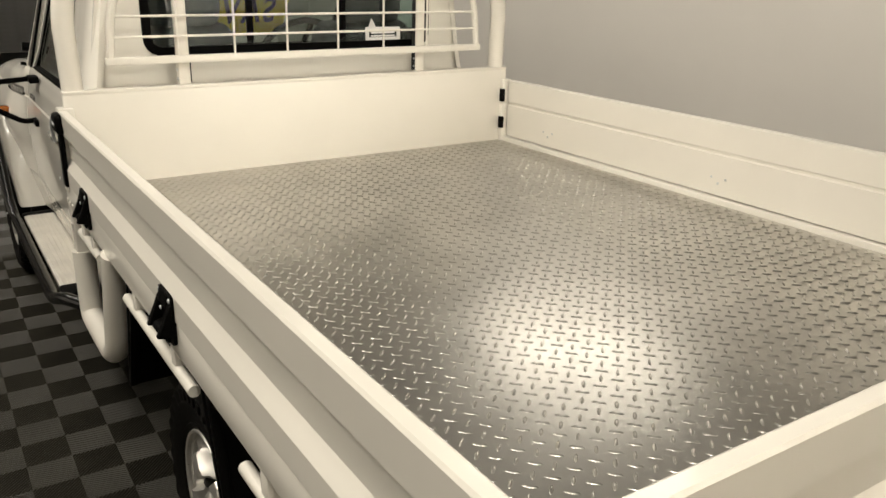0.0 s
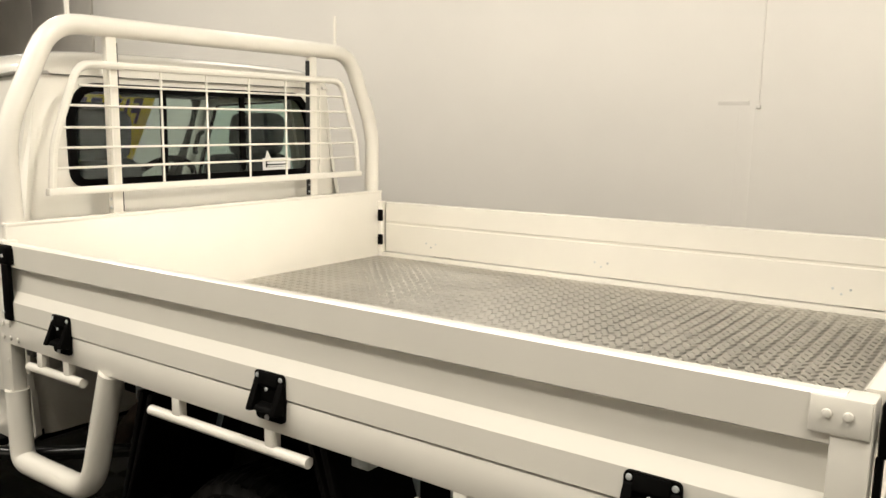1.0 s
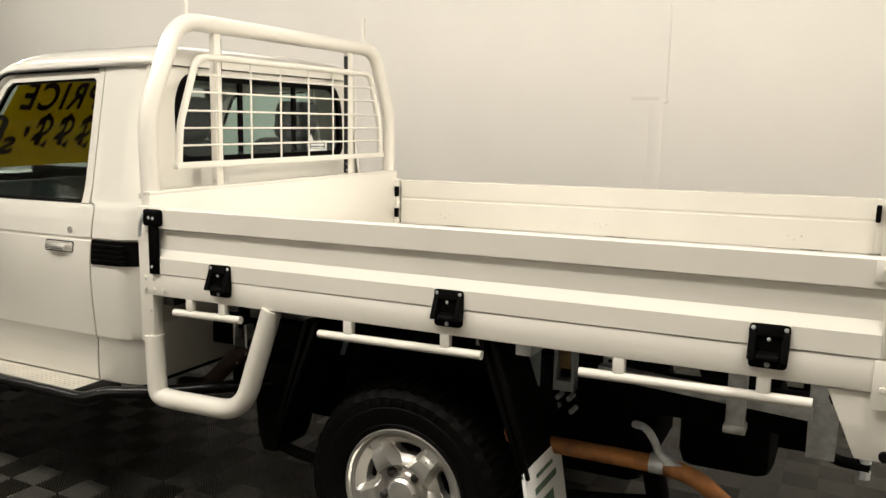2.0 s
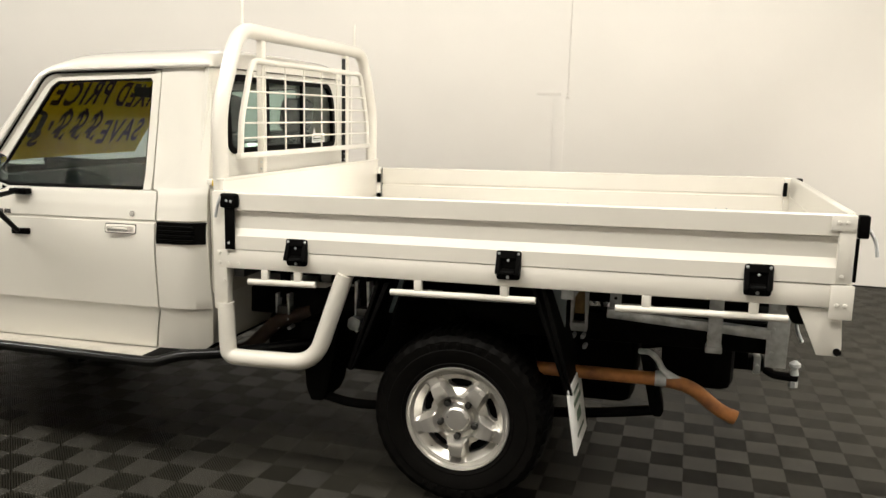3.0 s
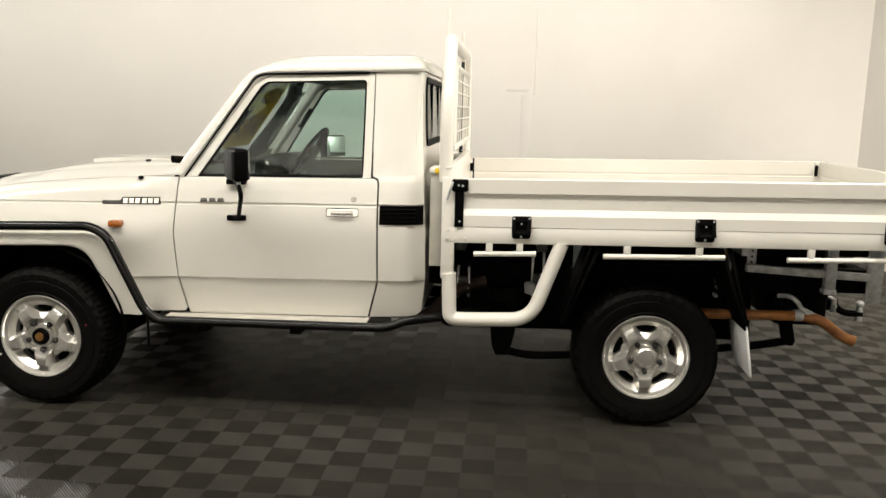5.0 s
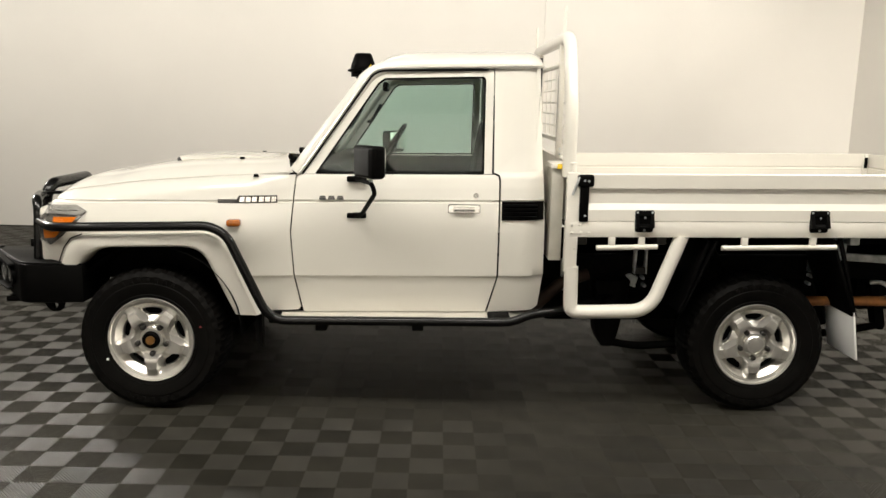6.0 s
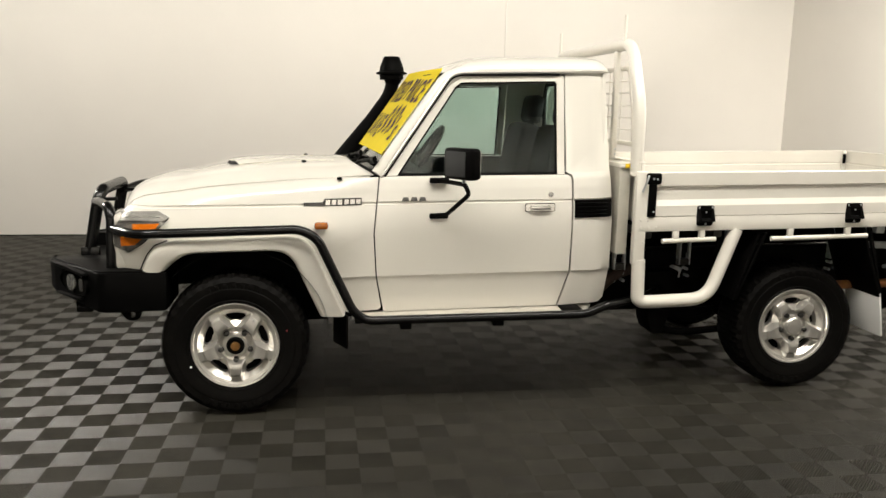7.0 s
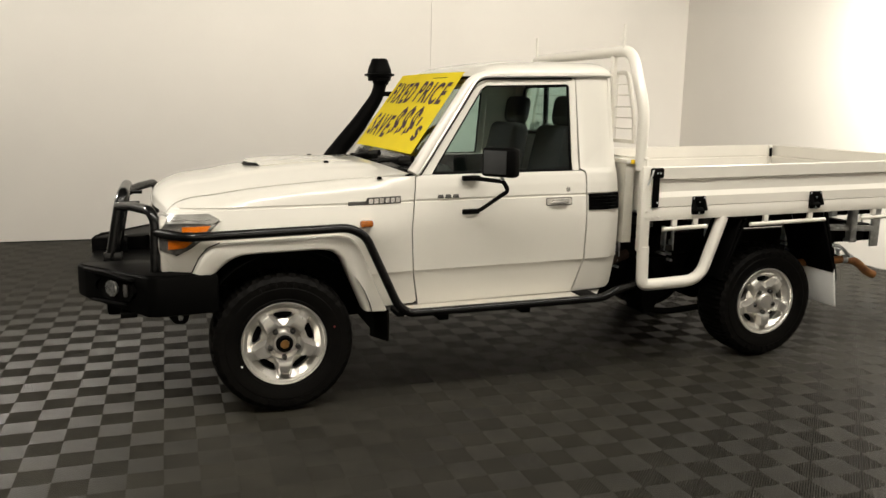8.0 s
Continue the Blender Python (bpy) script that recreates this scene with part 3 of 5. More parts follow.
for s in (-1, 1):
    lampbody = part("headlight", panel(LAMP, lambda x, z, w, s=s: side(s)(x, z, w - 0.006), 0.05, us=steps(-0.58, -0.34, 8), vs=(0.93, 0.97, 1.01)), LENS, truck, "clear wraparound headlight with amber lamps")
    part("headlight_front", box(-0.640, -0.57, s * 0.48, s * 0.745, 0.882, 1.044, 0.022), LENS, lampbody)
    part("lamp_bowl", turned(lathe([(0.0, 0.075), (0.03, 0.06), (0.045, 0.03), (0.048, 0.0)], 24), Matrix.Translation((-0.642, s * 0.60, 0.965)) @ Matrix.Rotation(radians(-90), 4, "Z")), CHROME, lampbody)
    part("lamp_brow", panel(BROW, lambda x, z, w, s=s: side(s)(x, z, w - 0.012), 0.012, us=steps(-0.58, -0.33, 8)), LAMPGREY, lampbody, "silver grey upper band")
    part("brow_line", panel([(-0.56, 1.040), (-0.56, 1.046), (-0.36, 1.050), (-0.345, 1.042)], lambda x, z, w, s=s: side(s)(x, z, w - 0.014), 0.004, us=steps(-0.53, -0.38, 6)), CHROME, lampbody)
    part("turn_lamp", panel([(-0.490, 0.972), (-0.490, 1.008), (-0.352, 1.014), (-0.376, 0.985), (-0.40, 0.970)], lambda x, z, w, s=s: side(s)(x, z, w - 0.011), 0.01, us=steps(-0.47, -0.38, 5)), AMBER, lampbody, "amber turn lamp")
    part("turn_lamp", panel([(-0.558, 0.892), (-0.558, 0.940), (-0.440, 0.940), (-0.478, 0.905)], lambda x, z, w, s=s: side(s)(x, z, w - 0.011), 0.01, us=steps(-0.53, -0.46, 4)), AMBER, lampbody, "amber turn lamp")
    for i in range(7):
        xa = -0.350 + i * 0.0062
        part("lens_flute", panel([(xa - 0.022 + i * 0.002, 1.000), (xa - 0.020 + i * 0.002, 1.000), (xa + 0.004, 1.022), (xa + 0.002, 1.022)], lambda x, z, w, s=s: side(s)(x, z, w - 0.009), 0.004), STICKER, lampbody)
    part("lamp_cover", panel(grow(LAMP, 0.002), lambda x, z, w, s=s: side(s)(x, z, w - 0.018), 0.003, us=steps(-0.58, -0.34, 8), vs=(0.93, 0.97, 1.01)), COVER, lampbody, "clear outer lens").visible_shadow = False
    part("lamp_gasket", tube([(x, s * (half_width(x, z) + 0.006), z) for x, z in LAMP[2:]], 0.0022, 0.008, 6), BLACK, lampbody)
    # Black tube drawn as the shadow line at the flare's front edge.
    part("flare_shadow_line", tube([flare_shape(s)(x, z, 0.012) for x, z in ((-0.314, 0.933), (-0.375, 0.910), (-0.415, 0.862), (-0.460, 0.766))], 0.003, 0.01, 6), BLACK, truck)
part("engine_bay", box(-0.53, 0.70, -0.55, 0.55, 0.62, 1.04, 0.02), UNDER, truck)

# roof


def roof(u, v):
    a, b = 2 * u - 1, 2 * v - 1
    a, b = math.sin(a * math.pi / 2), math.sin(b * math.pi / 2)
    x = 1.565 + a * (0.442 if a > 0 else 0.43)
    y = b * (0.712 - 0.03 * max(0, a) ** 8)
    top = 1.846 + 0.010 * smooth(1.1, 1.6, x) + 0.012 * (1 - b * b)
    fall = max(0, 1 - abs(b) ** 10) ** 0.45 * max(0, 1 - max(0, a) ** 14) ** 0.4 * max(0, 1 - max(0, -a) ** 6) ** 0.6
    base = 1.772 if a > -0.6 else 1.772 - 0.03 * (-0.6 - a)
    return (x, y, base + (top - base) * fall)


part("roof", surface(roof, 44, 44, 0.015), PAINT, truck)
part("headlining", box(1.2, 1.95, -0.64, 0.64, 1.752, 1.762), HEADLINE, truck)
part("roof_joint", box(1.17, 1.97, -0.70, 0.70, 1.764, 1.772), PAINT, truck)

# windscreen


def screen(u, v, w=0.0):
    b = 2 * v - 1
    bow = 0.075 * (1 - b * b)
    return (0.745 + 0.375 * u - bow + w * 0.8, b * (0.770 - 0.095 * u), 1.240 + 0.520 * u - w * 0.55)


part("windscreen", surface(lambda u, v: screen(u, v), 8, 20, 0.005), SCREEN, truck, "clear laminated windscreen").visible_shadow = False
part("windscreen_seal", tube([screen(u, v) for u, v in [(0, 0.01), (1, 0.01)]] + [screen(1, v) for v in steps(0.1, 0.9, 6)] + [screen(u, v) for u, v in [(1, 0.99), (0, 0.99)]] + [screen(0, v) for v in steps(0.9, 0.1, 6)], 0.009, 0, 8, closed=True), BLACK, truck)
part("screen_band", surface(lambda u, v: screen(0.004 + 0.105 * u, 0.015 + 0.97 * v, -0.004), 2, 20, 0.002), GLOSSBLACK, truck, "black band along the foot of the windscreen")
for y, dy in ((-0.30, -0.36), (0.28, -0.40)):
    pts = [screen(-0.02, 0.5 + y / 1.5, -0.05), screen(0.02, 0.5 + (y + dy * 0.3) / 1.5, -0.052), screen(0.085, 0.5 + (y + dy * 0.85) / 1.5, -0.034)]
    arm = part("wiper", tube(pts, 0.011, 0.03, 8), BLACK, truck, "black windscreen wiper")
    part("wiper_blade", prism([(-0.012, 0.0), (-0.007, 0.020), (0.007, 0.020), (0.012, 0.0), (0.003, -0.018), (-0.003, -0.018)], "y", -0.25, 0.25), BLACK, arm).matrix_local = Matrix.Translation((screen(0.07, 0.5 + (y + dy * 0.75) / 1.5, -0.03))) @ Matrix.Rotation(radians(-5), 4, "X") @ Matrix.Translation((0, 0, 0.012))
    part("wiper_pivot", turned(lathe([(0.0, 0.020), (0.03, 0.018), (0.036, 0.0)], 14), Matrix.Translation(screen(-0.03, 0.5 + y / 1.5, -0.045)) @ Matrix.Rotation(radians(90), 4, "X")), BLACK, arm)

# cab back with its window


def back(y, z, w):
    x = lerp([(0.5, 2.015), (0.95, 2.025), (1.25, 2.010), (1.77, 1.992)], z)
    x -= 0.05 * max(0, (abs(y) - 0.66) / 0.12) ** 2
    return (x - w, y, z)


REAR = round2([(-0.575, 1.388), (0.575, 1.388), (0.575, 1.640), (0.520, 1.740), (-0.520, 1.740), (-0.575, 1.640)], 0.06)
part("cab_back", panel([(-0.775, 0.52), (0.775, 0.52), (0.800, 1.0), (0.775, 1.25), (0.690, 1.768), (-0.690, 1.768), (-0.775, 1.25), (-0.800, 1.0)], back, 0.02, holes=[REAR], us=[-0.74, -0.70, -0.66, 0, 0.66, 0.70, 0.74], vs=(0.7, 0.95, 1.1, 1.25, 1.5)), PAINT, truck)
rear_glass = part("rear_window", panel(grow(REAR, -0.004), lambda u, v, w: back(u, v, w + 0.006), 0.004), GLASS, truck, "tinted sliding rear window")
rear_glass.visible_shadow = False
part("rear_window_seal", panel(grow(REAR, 0.008), lambda u, v, w: back(u, v, w - 0.008), 0.02, holes=[grow(REAR, -0.022)]), BLACK, rear_glass)
for y in (-0.19, 0.19):
    part("slider_bar", box(1.986, 1.998, y - 0.012, y + 0.012, 1.39, 1.735), BLACK, rear_glass)
part("window_decal", panel([(0.288, 1.408), (0.448, 1.408), (0.448, 1.462), (0.335, 1.462), (0.316, 1.496), (0.302, 1.462), (0.288, 1.462)], lambda u, v, w: back(u, v, w - 0.001), 0.002, holes=[[(0.304, 1.422), (0.432, 1.422), (0.432, 1.450), (0.304, 1.450)]]), STICKER, rear_glass, "white outlined decal")
for z, h in ((1.436, 0.010), (1.424, 0.006)):
    part("decal_bar", panel([(0.314, z), (0.422, z), (0.422, z + h), (0.314, z + h)], lambda u, v, w: back(u, v, w - 0.001), 0.002), STICKER, rear_glass)

# inside the cab
part("cab_floor", box(0.62, 2.0, -0.74, 0.74, 0.50, 0.54), UNDER, truck)
dash = part("dashboard", prism([(0.775, 1.245), (0.82, 1.272), (0.95, 1.275), (1.03, 1.19), (1.02, 1.02), (0.98, 0.80), (0.72, 0.75)], "y", -0.735, 0.735, 0.015), TRIM, truck, "dark grey dashboard")
part("instrument_hood", prism([(0.90, 1.26), (1.01, 1.295), (1.05, 1.275), (1.05, 1.16), (0.95, 1.14)], "y", 0.18, 0.55, 0.012), TRIM, dash)
wheel_turn = Matrix.Translation((1.138, 0.36, 1.285)) @ Matrix.Rotation(radians(-56), 4, "Y")
steer = part("steering_wheel", turned(tube([(0.19 * math.cos(a), 0.19 * math.sin(a), 0) for a in steps(0, 2 * math.pi * 31 / 32, 31)], 0.016, 0, 10, closed=True), wheel_turn), BLACK, truck)
part("steering_boss", turned(box(-0.07, 0.07, -0.08, 0.08, -0.035, 0.01, 0.02), wheel_turn), TRIM, steer)
for a in (0.2, math.pi - 0.2, -math.pi / 2):
    part("steering_spoke", turned(tube([(0.05 * math.cos(a), 0.05 * math.sin(a), -0.01), (0.185 * math.cos(a), 0.185 * math.sin(a), 0)], 0.014, 0, 8), wheel_turn), BLACK, steer)
part("steering_column", drum((1.125, 0.36, 1.265), (0.93, 0.36, 1.12), 0.045), TRIM, truck)


def seat(y, w):
    base = part("seat", box(1.18, 1.70, y - w / 2, y + w / 2, 0.76, 0.94, 0.05, segs=3), SEAT, truck, "dark grey cloth seat")
    rest = box(-0.07, 0.07, -w / 2, w / 2, 0.0, 0.58, 0.05, segs=3)
    for v in rest.verts:
        k = max(0, v.co.z - 0.25) / 0.33
        v.co.y *= 1 - 0.22 * k * k
        v.co.x -= 0.03 * math.sin(abs(v.co.y) / (w / 2) * 1.5)
    part("backrest", turned(rest, Matrix.Translation((1.73, y, 0.90)) @ Matrix.Rotation(radians(11), 4, "Y")), SEAT, base)
    head = box(-0.05, 0.05, -0.14, 0.14, 0.0, 0.19, 0.045, segs=3)
    part("headrest", turned(head, Matrix.Translation((1.85, y, 1.47)) @ Matrix.Rotation(radians(8), 4, "Y")), SEAT, base)
    for d in (-0.06, 0.06):
        part("headrest_post", drum((1.845, y + d, 1.43), (1.855, y + d, 1.50), 0.007, 8), CHROME, base)


seat(-0.40, 0.50)
seat(0.38, 0.52)
part("centre_console", box(1.12, 1.62, -0.11, 0.09, 0.72, 0.93, 0.03), TRIM, truck)
part("gear_lever", tube([(1.12, -0.02, 0.75), (1.16, -0.02, 1.00)], 0.012, 0, 8), BLACK, truck)
part("inside_mirror", box(1.13, 1.16, -0.10, 0.10, 1.655, 1.71, 0.012), BLACK, truck)
for s in (-1, 1):
    part("door_trim", panel([(0.80, 0.56), (1.74, 0.56), (1.76, 1.225), (0.80, 1.225)], lambda x, z, w, s=s: (x, s * (half_width(x, z) - 0.055 - w), z), 0.02, us=(1.1, 1.4), vs=(0.8, 1.0)), TRIM, truck)
    part("sun_visor", box(1.20, 1.34, s * 0.12, s * 0.58, 1.735, 1.75, 0.006), HEADLINE, truck)
    part("grab_handle", tube([(0.98, s * 0.70, 1.46), (1.0, s * 0.67, 1.46), (1.06, s * 0.66, 1.56), (1.06, s * 0.69, 1.57)], 0.012, 0.02, 8), TRIM, truck)

# wheels


def rim_mesh():
    """Five flat-faced spokes that taper outwards; between them a deep pad with a window."""
    bm = lathe([(0.10, 0.185), (-0.085, 0.190), (-0.104, 0.198), (-0.112, 0.200), (-0.114, 0.208), (-0.123, 0.213), (-0.125, 0.221), (-0.118, 0.225), (-0.090, 0.216)], 80)
    rs = [0.046, 0.058, 0.061, 0.067, 0.076, 0.086, 0.094, 0.102, 0.110, 0.118, 0.126, 0.132, 0.140, 0.148, 0.156, 0.161, 0.165, 0.170, 0.176, 0.184, 0.192, 0.199]
    r0, r1 = 10, 16
    sector, flank = radians(36), 0.015

    def spoke_half(r):
        return lerp([(0.075, 0.041), (0.105, 0.035), (0.160, 0.024), (0.2, 0.022)], r)

    def breaks(r):
        """The window's edge, the foot and the top of the spoke's flank, as angles from the pad's middle."""
        top = sector - math.asin(min(0.55, spoke_half(r) / r))
        foot = max(radians(1.5), sector - math.asin(min(0.58, (spoke_half(r) + flank) / r)))
        k = min(1, max(0, (r - rs[r0]) / (rs[r1] - rs[r0])))
        hole = min(foot * 0.94, radians(9.5 + 5 * math.sin(k * math.pi) + 8 * k))
        return hole, foot, max(top, foot + 0.01)

    def height(r, a):
        hub = lerp([(0.045, -0.116), (0.058, -0.116), (0.062, -0.092), (0.086, -0.094)], r)
        spoke = lerp([(0.086, -0.096), (0.102, -0.130), (0.120, -0.134), (0.160, -0.130), (0.167, -0.112), (0.2, -0.110)], r)
        floor_y = lerp([(0.086, -0.094), (0.096, -0.104), (0.110, -0.090), (0.126, -0.078), (0.165, -0.080), (0.184, -0.100), (0.193, -0.110), (0.2, -0.111)], r)
        hole, foot, top = breaks(r)
        t = min(1, max(0, (abs(a) - foot) / (top - foot)))
        return hub if r < 0.086 else floor_y + (spoke - floor_y) * t

    for k in range(5):
        mid = math.pi / 2 + k * 2 * math.pi / 5
        rows = []
        for r in rs:
            hole, foot, top = breaks(r)
            right = steps(0, hole, 5) + steps(hole, foot, 3)[1:] + steps(foot, top, 2)[1:] + steps(top, sector, 3)[1:]
            angs = [-x for x in right[:0:-1]] + right
            rows.append([bm.verts.new((r * math.cos(mid + a), height(r, a), r * math.sin(mid + a))) for a in angs])
        count, h0, h1 = len(rows[0]), 8, 18
        for i in range(len(rs) - 1):
            for j in range(count - 1):
                if r0 <= i < r1 and h0 <= j < h1:
                    continue
                bm.faces.new((rows[i][j], rows[i][j + 1], rows[i + 1][j + 1], rows[i + 1][j]))
        loop = [rows[r0][j] for j in range(h0, h1 + 1)] + [rows[i][h1] for i in range(r0 + 1, r1 + 1)] + [rows[r1][j] for j in range(h1 - 1, h0 - 1, -1)] + [rows[i][h0] for i in range(r1 - 1, r0, -1)]
        deep = [bm.verts.new((v.co.x * 0.985, v.co.y + 0.04, v.co.z * 0.985)) for v in loop]
        for i in range(len(loop)):
            j = (i + 1) % len(loop)
            bm.faces.new((loop[i], loop[j], deep[j], deep[i]))
    bmesh.ops.remove_doubles(bm, verts=bm.verts, dist=0.0004)
    return bm


def tyre_mesh(R=0.376):
    prof = [(0.108, 0.205), (0.120, 0.224), (0.127, 0.240), (0.124, 0.243), (0.134, 0.275), (0.136, 0.300), (0.133, 0.304), (0.134, 0.335), (0.122, 0.358)]
    tread = [(0.118, R - 0.014), (0.085, R - 0.003), (0.045, R), (0.0, R), (-0.045, R), (-0.085, R - 0.003), (-0.118, R - 0.014)]
    whole = prof + tread + [(-y, r) for y, r in prof[::-1]]
    segs, bm = 144, bmesh.new()
    rings = []
    for i, (y, r) in enumerate(whole):
        ring = []
        for k in range(segs):
            rr, yy = r, y
            if 8 <= i <= 16:
                shift = (k + (i % 2) * 2) % 4
                rr -= 0.010 if shift == 3 else 0.0
            if i in (7, 17):
                rr += 0.004 if k % 4 < 2 else 0
                yy *= 1.02 if k % 4 < 2 else 1
            a = 2 * math.pi * k / segs
            ring.append(bm.verts.new((rr * math.cos(a), yy, rr * math.sin(a))))
        rings.append(ring)
    for a, b in zip(rings, rings[1:]):
        for k in range(segs):
            bm.faces.new((a[k], a[(k + 1) % segs], b[(k + 1) % segs], b[k]))
    return bm


def wheel(x, y, s, front):
    """A wheel whose outer face looks to side s."""
    rim = part("wheel", rim_mesh(), ALLOY, truck, "silver five-spoke alloy wheel with a mud-terrain tyre", rake=False, sharp=24)
    part("tyre", tyre_mesh(), RUBBER, rim, "black mud-terrain tyre", rake=False, sharp=25)
    for k in range(22):
        if k % 11 < 7:
            a = -math.pi / 2 + (k % 11 - 3) * 0.135 + (math.pi if k > 10 else 0)
            bar = box(-0.012 + 0.003 * (k % 3), 0.012 - 0.002 * (k % 2), -0.1375, -0.130, -0.012, 0.012, 0.002)
            part("lettering_bar", turned(bar, Matrix.Rotation(math.pi / 2 - a, 4, "Y") @ Matrix.Translation((0, 0, 0.318))), RUBBER, rim, "plain raised bar on the sidewall", rake=False)
    part("brake_drum", lathe([(0.04, 0.0), (0.04, 0.165), (-0.045, 0.165), (-0.045, 0.0)], 32), UNDER, rim, rake=False)
    for k in range(5):
        a = math.pi / 2 + (k + 0.5) * 2 * math.pi / 5
        part("lug_nut", turned(lathe([(0.02, 0.014), (-0.018, 0.014), (-0.022, 0.011), (-0.026, 0.0)], 10), Matrix.Translation((0.077 * math.cos(a), -0.098, 0.077 * math.sin(a)))), GUNMETAL, rim, rake=False)
    if front:
        part("locking_hub", lathe([(-0.09, 0.046), (-0.128, 0.044), (-0.134, 0.038), (-0.130, 0.032), (-0.130, 0.0)], 28), UNDER, rim, "dark locking hub", rake=False)
        part("hub_dial", lathe([(-0.128, 0.024), (-0.138, 0.022), (-0.140, 0.0)], 24), BRASS, rim, "brown hub dial", rake=False)
    else:
        part("centre_cap", lathe([(-0.09, 0.054), (-0.120, 0.052), (-0.128, 0.044), (-0.131, 0.0)], 28), ALLOY, rim, "silver domed centre cap", rake=False)
    rim.matrix_world = Matrix.Translation((x, y, 0.374)) @ Matrix.Rotation(math.pi if s > 0 else 0, 4, "Z")
    return rim


for s in (-1, 1):
    wheel(0.0, s * 0.805, s, True)
    wheel(3.19, s * 0.675, s, False)
for name, x, z, mat in (("red_dot", 0.262, 0.452, DOTRED), ("white_dot", -0.222, 0.270, STICKER)):
    part(name, drum((x, -0.938, z), (x, -0.9445, z), 0.0055, 12), mat, truck, "painted balance dot on the tyre", rake=False)

# ---- tray ----
TX0, TX1 = 2.17, 4.60
BOARD = [(0.880, 1.003), (0.908, 1.003), (0.908, 1.058), (0.890, 1.090), (0.889, 1.160), (0.906, 1.168), (0.908, 1.236), (0.904, 1.241), (0.884, 1.241), (0.879, 1.237), (0.879, 1.150), (0.884, 1.146), (0.884, 1.138), (0.879, 1.134), (0.879, 1.020)]


def rivets(points, s, y, r, parent, name="rivet", mat=None):
    for x, z in points:
        part(name, turned(lathe([(0, r), (-r * 0.4, r * 0.85), (-r * 0.6, 0)], 10), Matrix.Translation((x, s * y, z)) @ Matrix.Rotation(0 if s < 0 else math.pi, 4, "Z")), mat or TRAYPAINT, parent)


def latch(x, s, parent):
    """A plate with flaring cheeks either side of a recessed lever."""
    plate = part("latch", panel(round2([(x - 0.045, 0.946), (x + 0.045, 0.946), (x + 0.048, 1.000), (x + 0.048, 1.058), (x - 0.048, 1.058), (x - 0.048, 1.000)], 0.012, 4), lambda u, v, w: (u, s * (0.914 - w), v), 0.010), BLACK, parent, "black drop-side latch")
    for e in (-1, 1):
        cheek = prism([(s * 0.912, 1.040), (s * 0.918, 1.038), (s * 0.930, 1.005), (s * 0.946, 0.972), (s * 0.912, 0.966)], "x", x + e * 0.030, x + e * 0.047, 0.003)
        part("latch_cheek", cheek, BLACK, plate)
    part("latch_hood", prism([(s * 0.912, 1.056), (s * 0.917, 1.056), (s * 0.922, 1.030), (s * 0.912, 1.018)], "x", x - 0.031, x + 0.031, 0.002), BLACK, plate)
    part("latch_lever", prism([(s * 0.913, 0.990), (s * 0.934, 0.984), (s * 0.940, 0.974), (s * 0.930, 0.970), (s * 0.913, 0.972)], "x", x - 0.027, x + 0.027, 0.003), BLACK, plate)
    part("latch_tongue", box(x - 0.026, x + 0.026, s * 0.911, s * 0.921, 0.948, 0.968, 0.004), BLACK, plate)
    rivets([(x - 0.038, 1.047), (x + 0.038, 1.047)], s, 0.9145, 0.006, plate, "latch_screw", STEEL)
    rivets([(x, 1.022)], s, 0.9225, 0.005, plate, "latch_screw", STEEL)
    rivets([(x, 0.957)], s, 0.9215, 0.007, plate, "latch_screw", STEEL)


def tie_rail(x0, x1, posts, s):
    rail = part("tie_rail", tube([(x0, s * 0.897, 0.862), (x1, s * 0.897, 0.868)], 0.0135, 0, 14), TRAYPAINT, truck, "white tie-down rail under the tray")
    for x in posts:
        part("rail_post", box(x - 0.017, x + 0.017, s * 0.880, s * 0.905, 0.864, 0.924, 0.006), TRAYPAINT, rail)


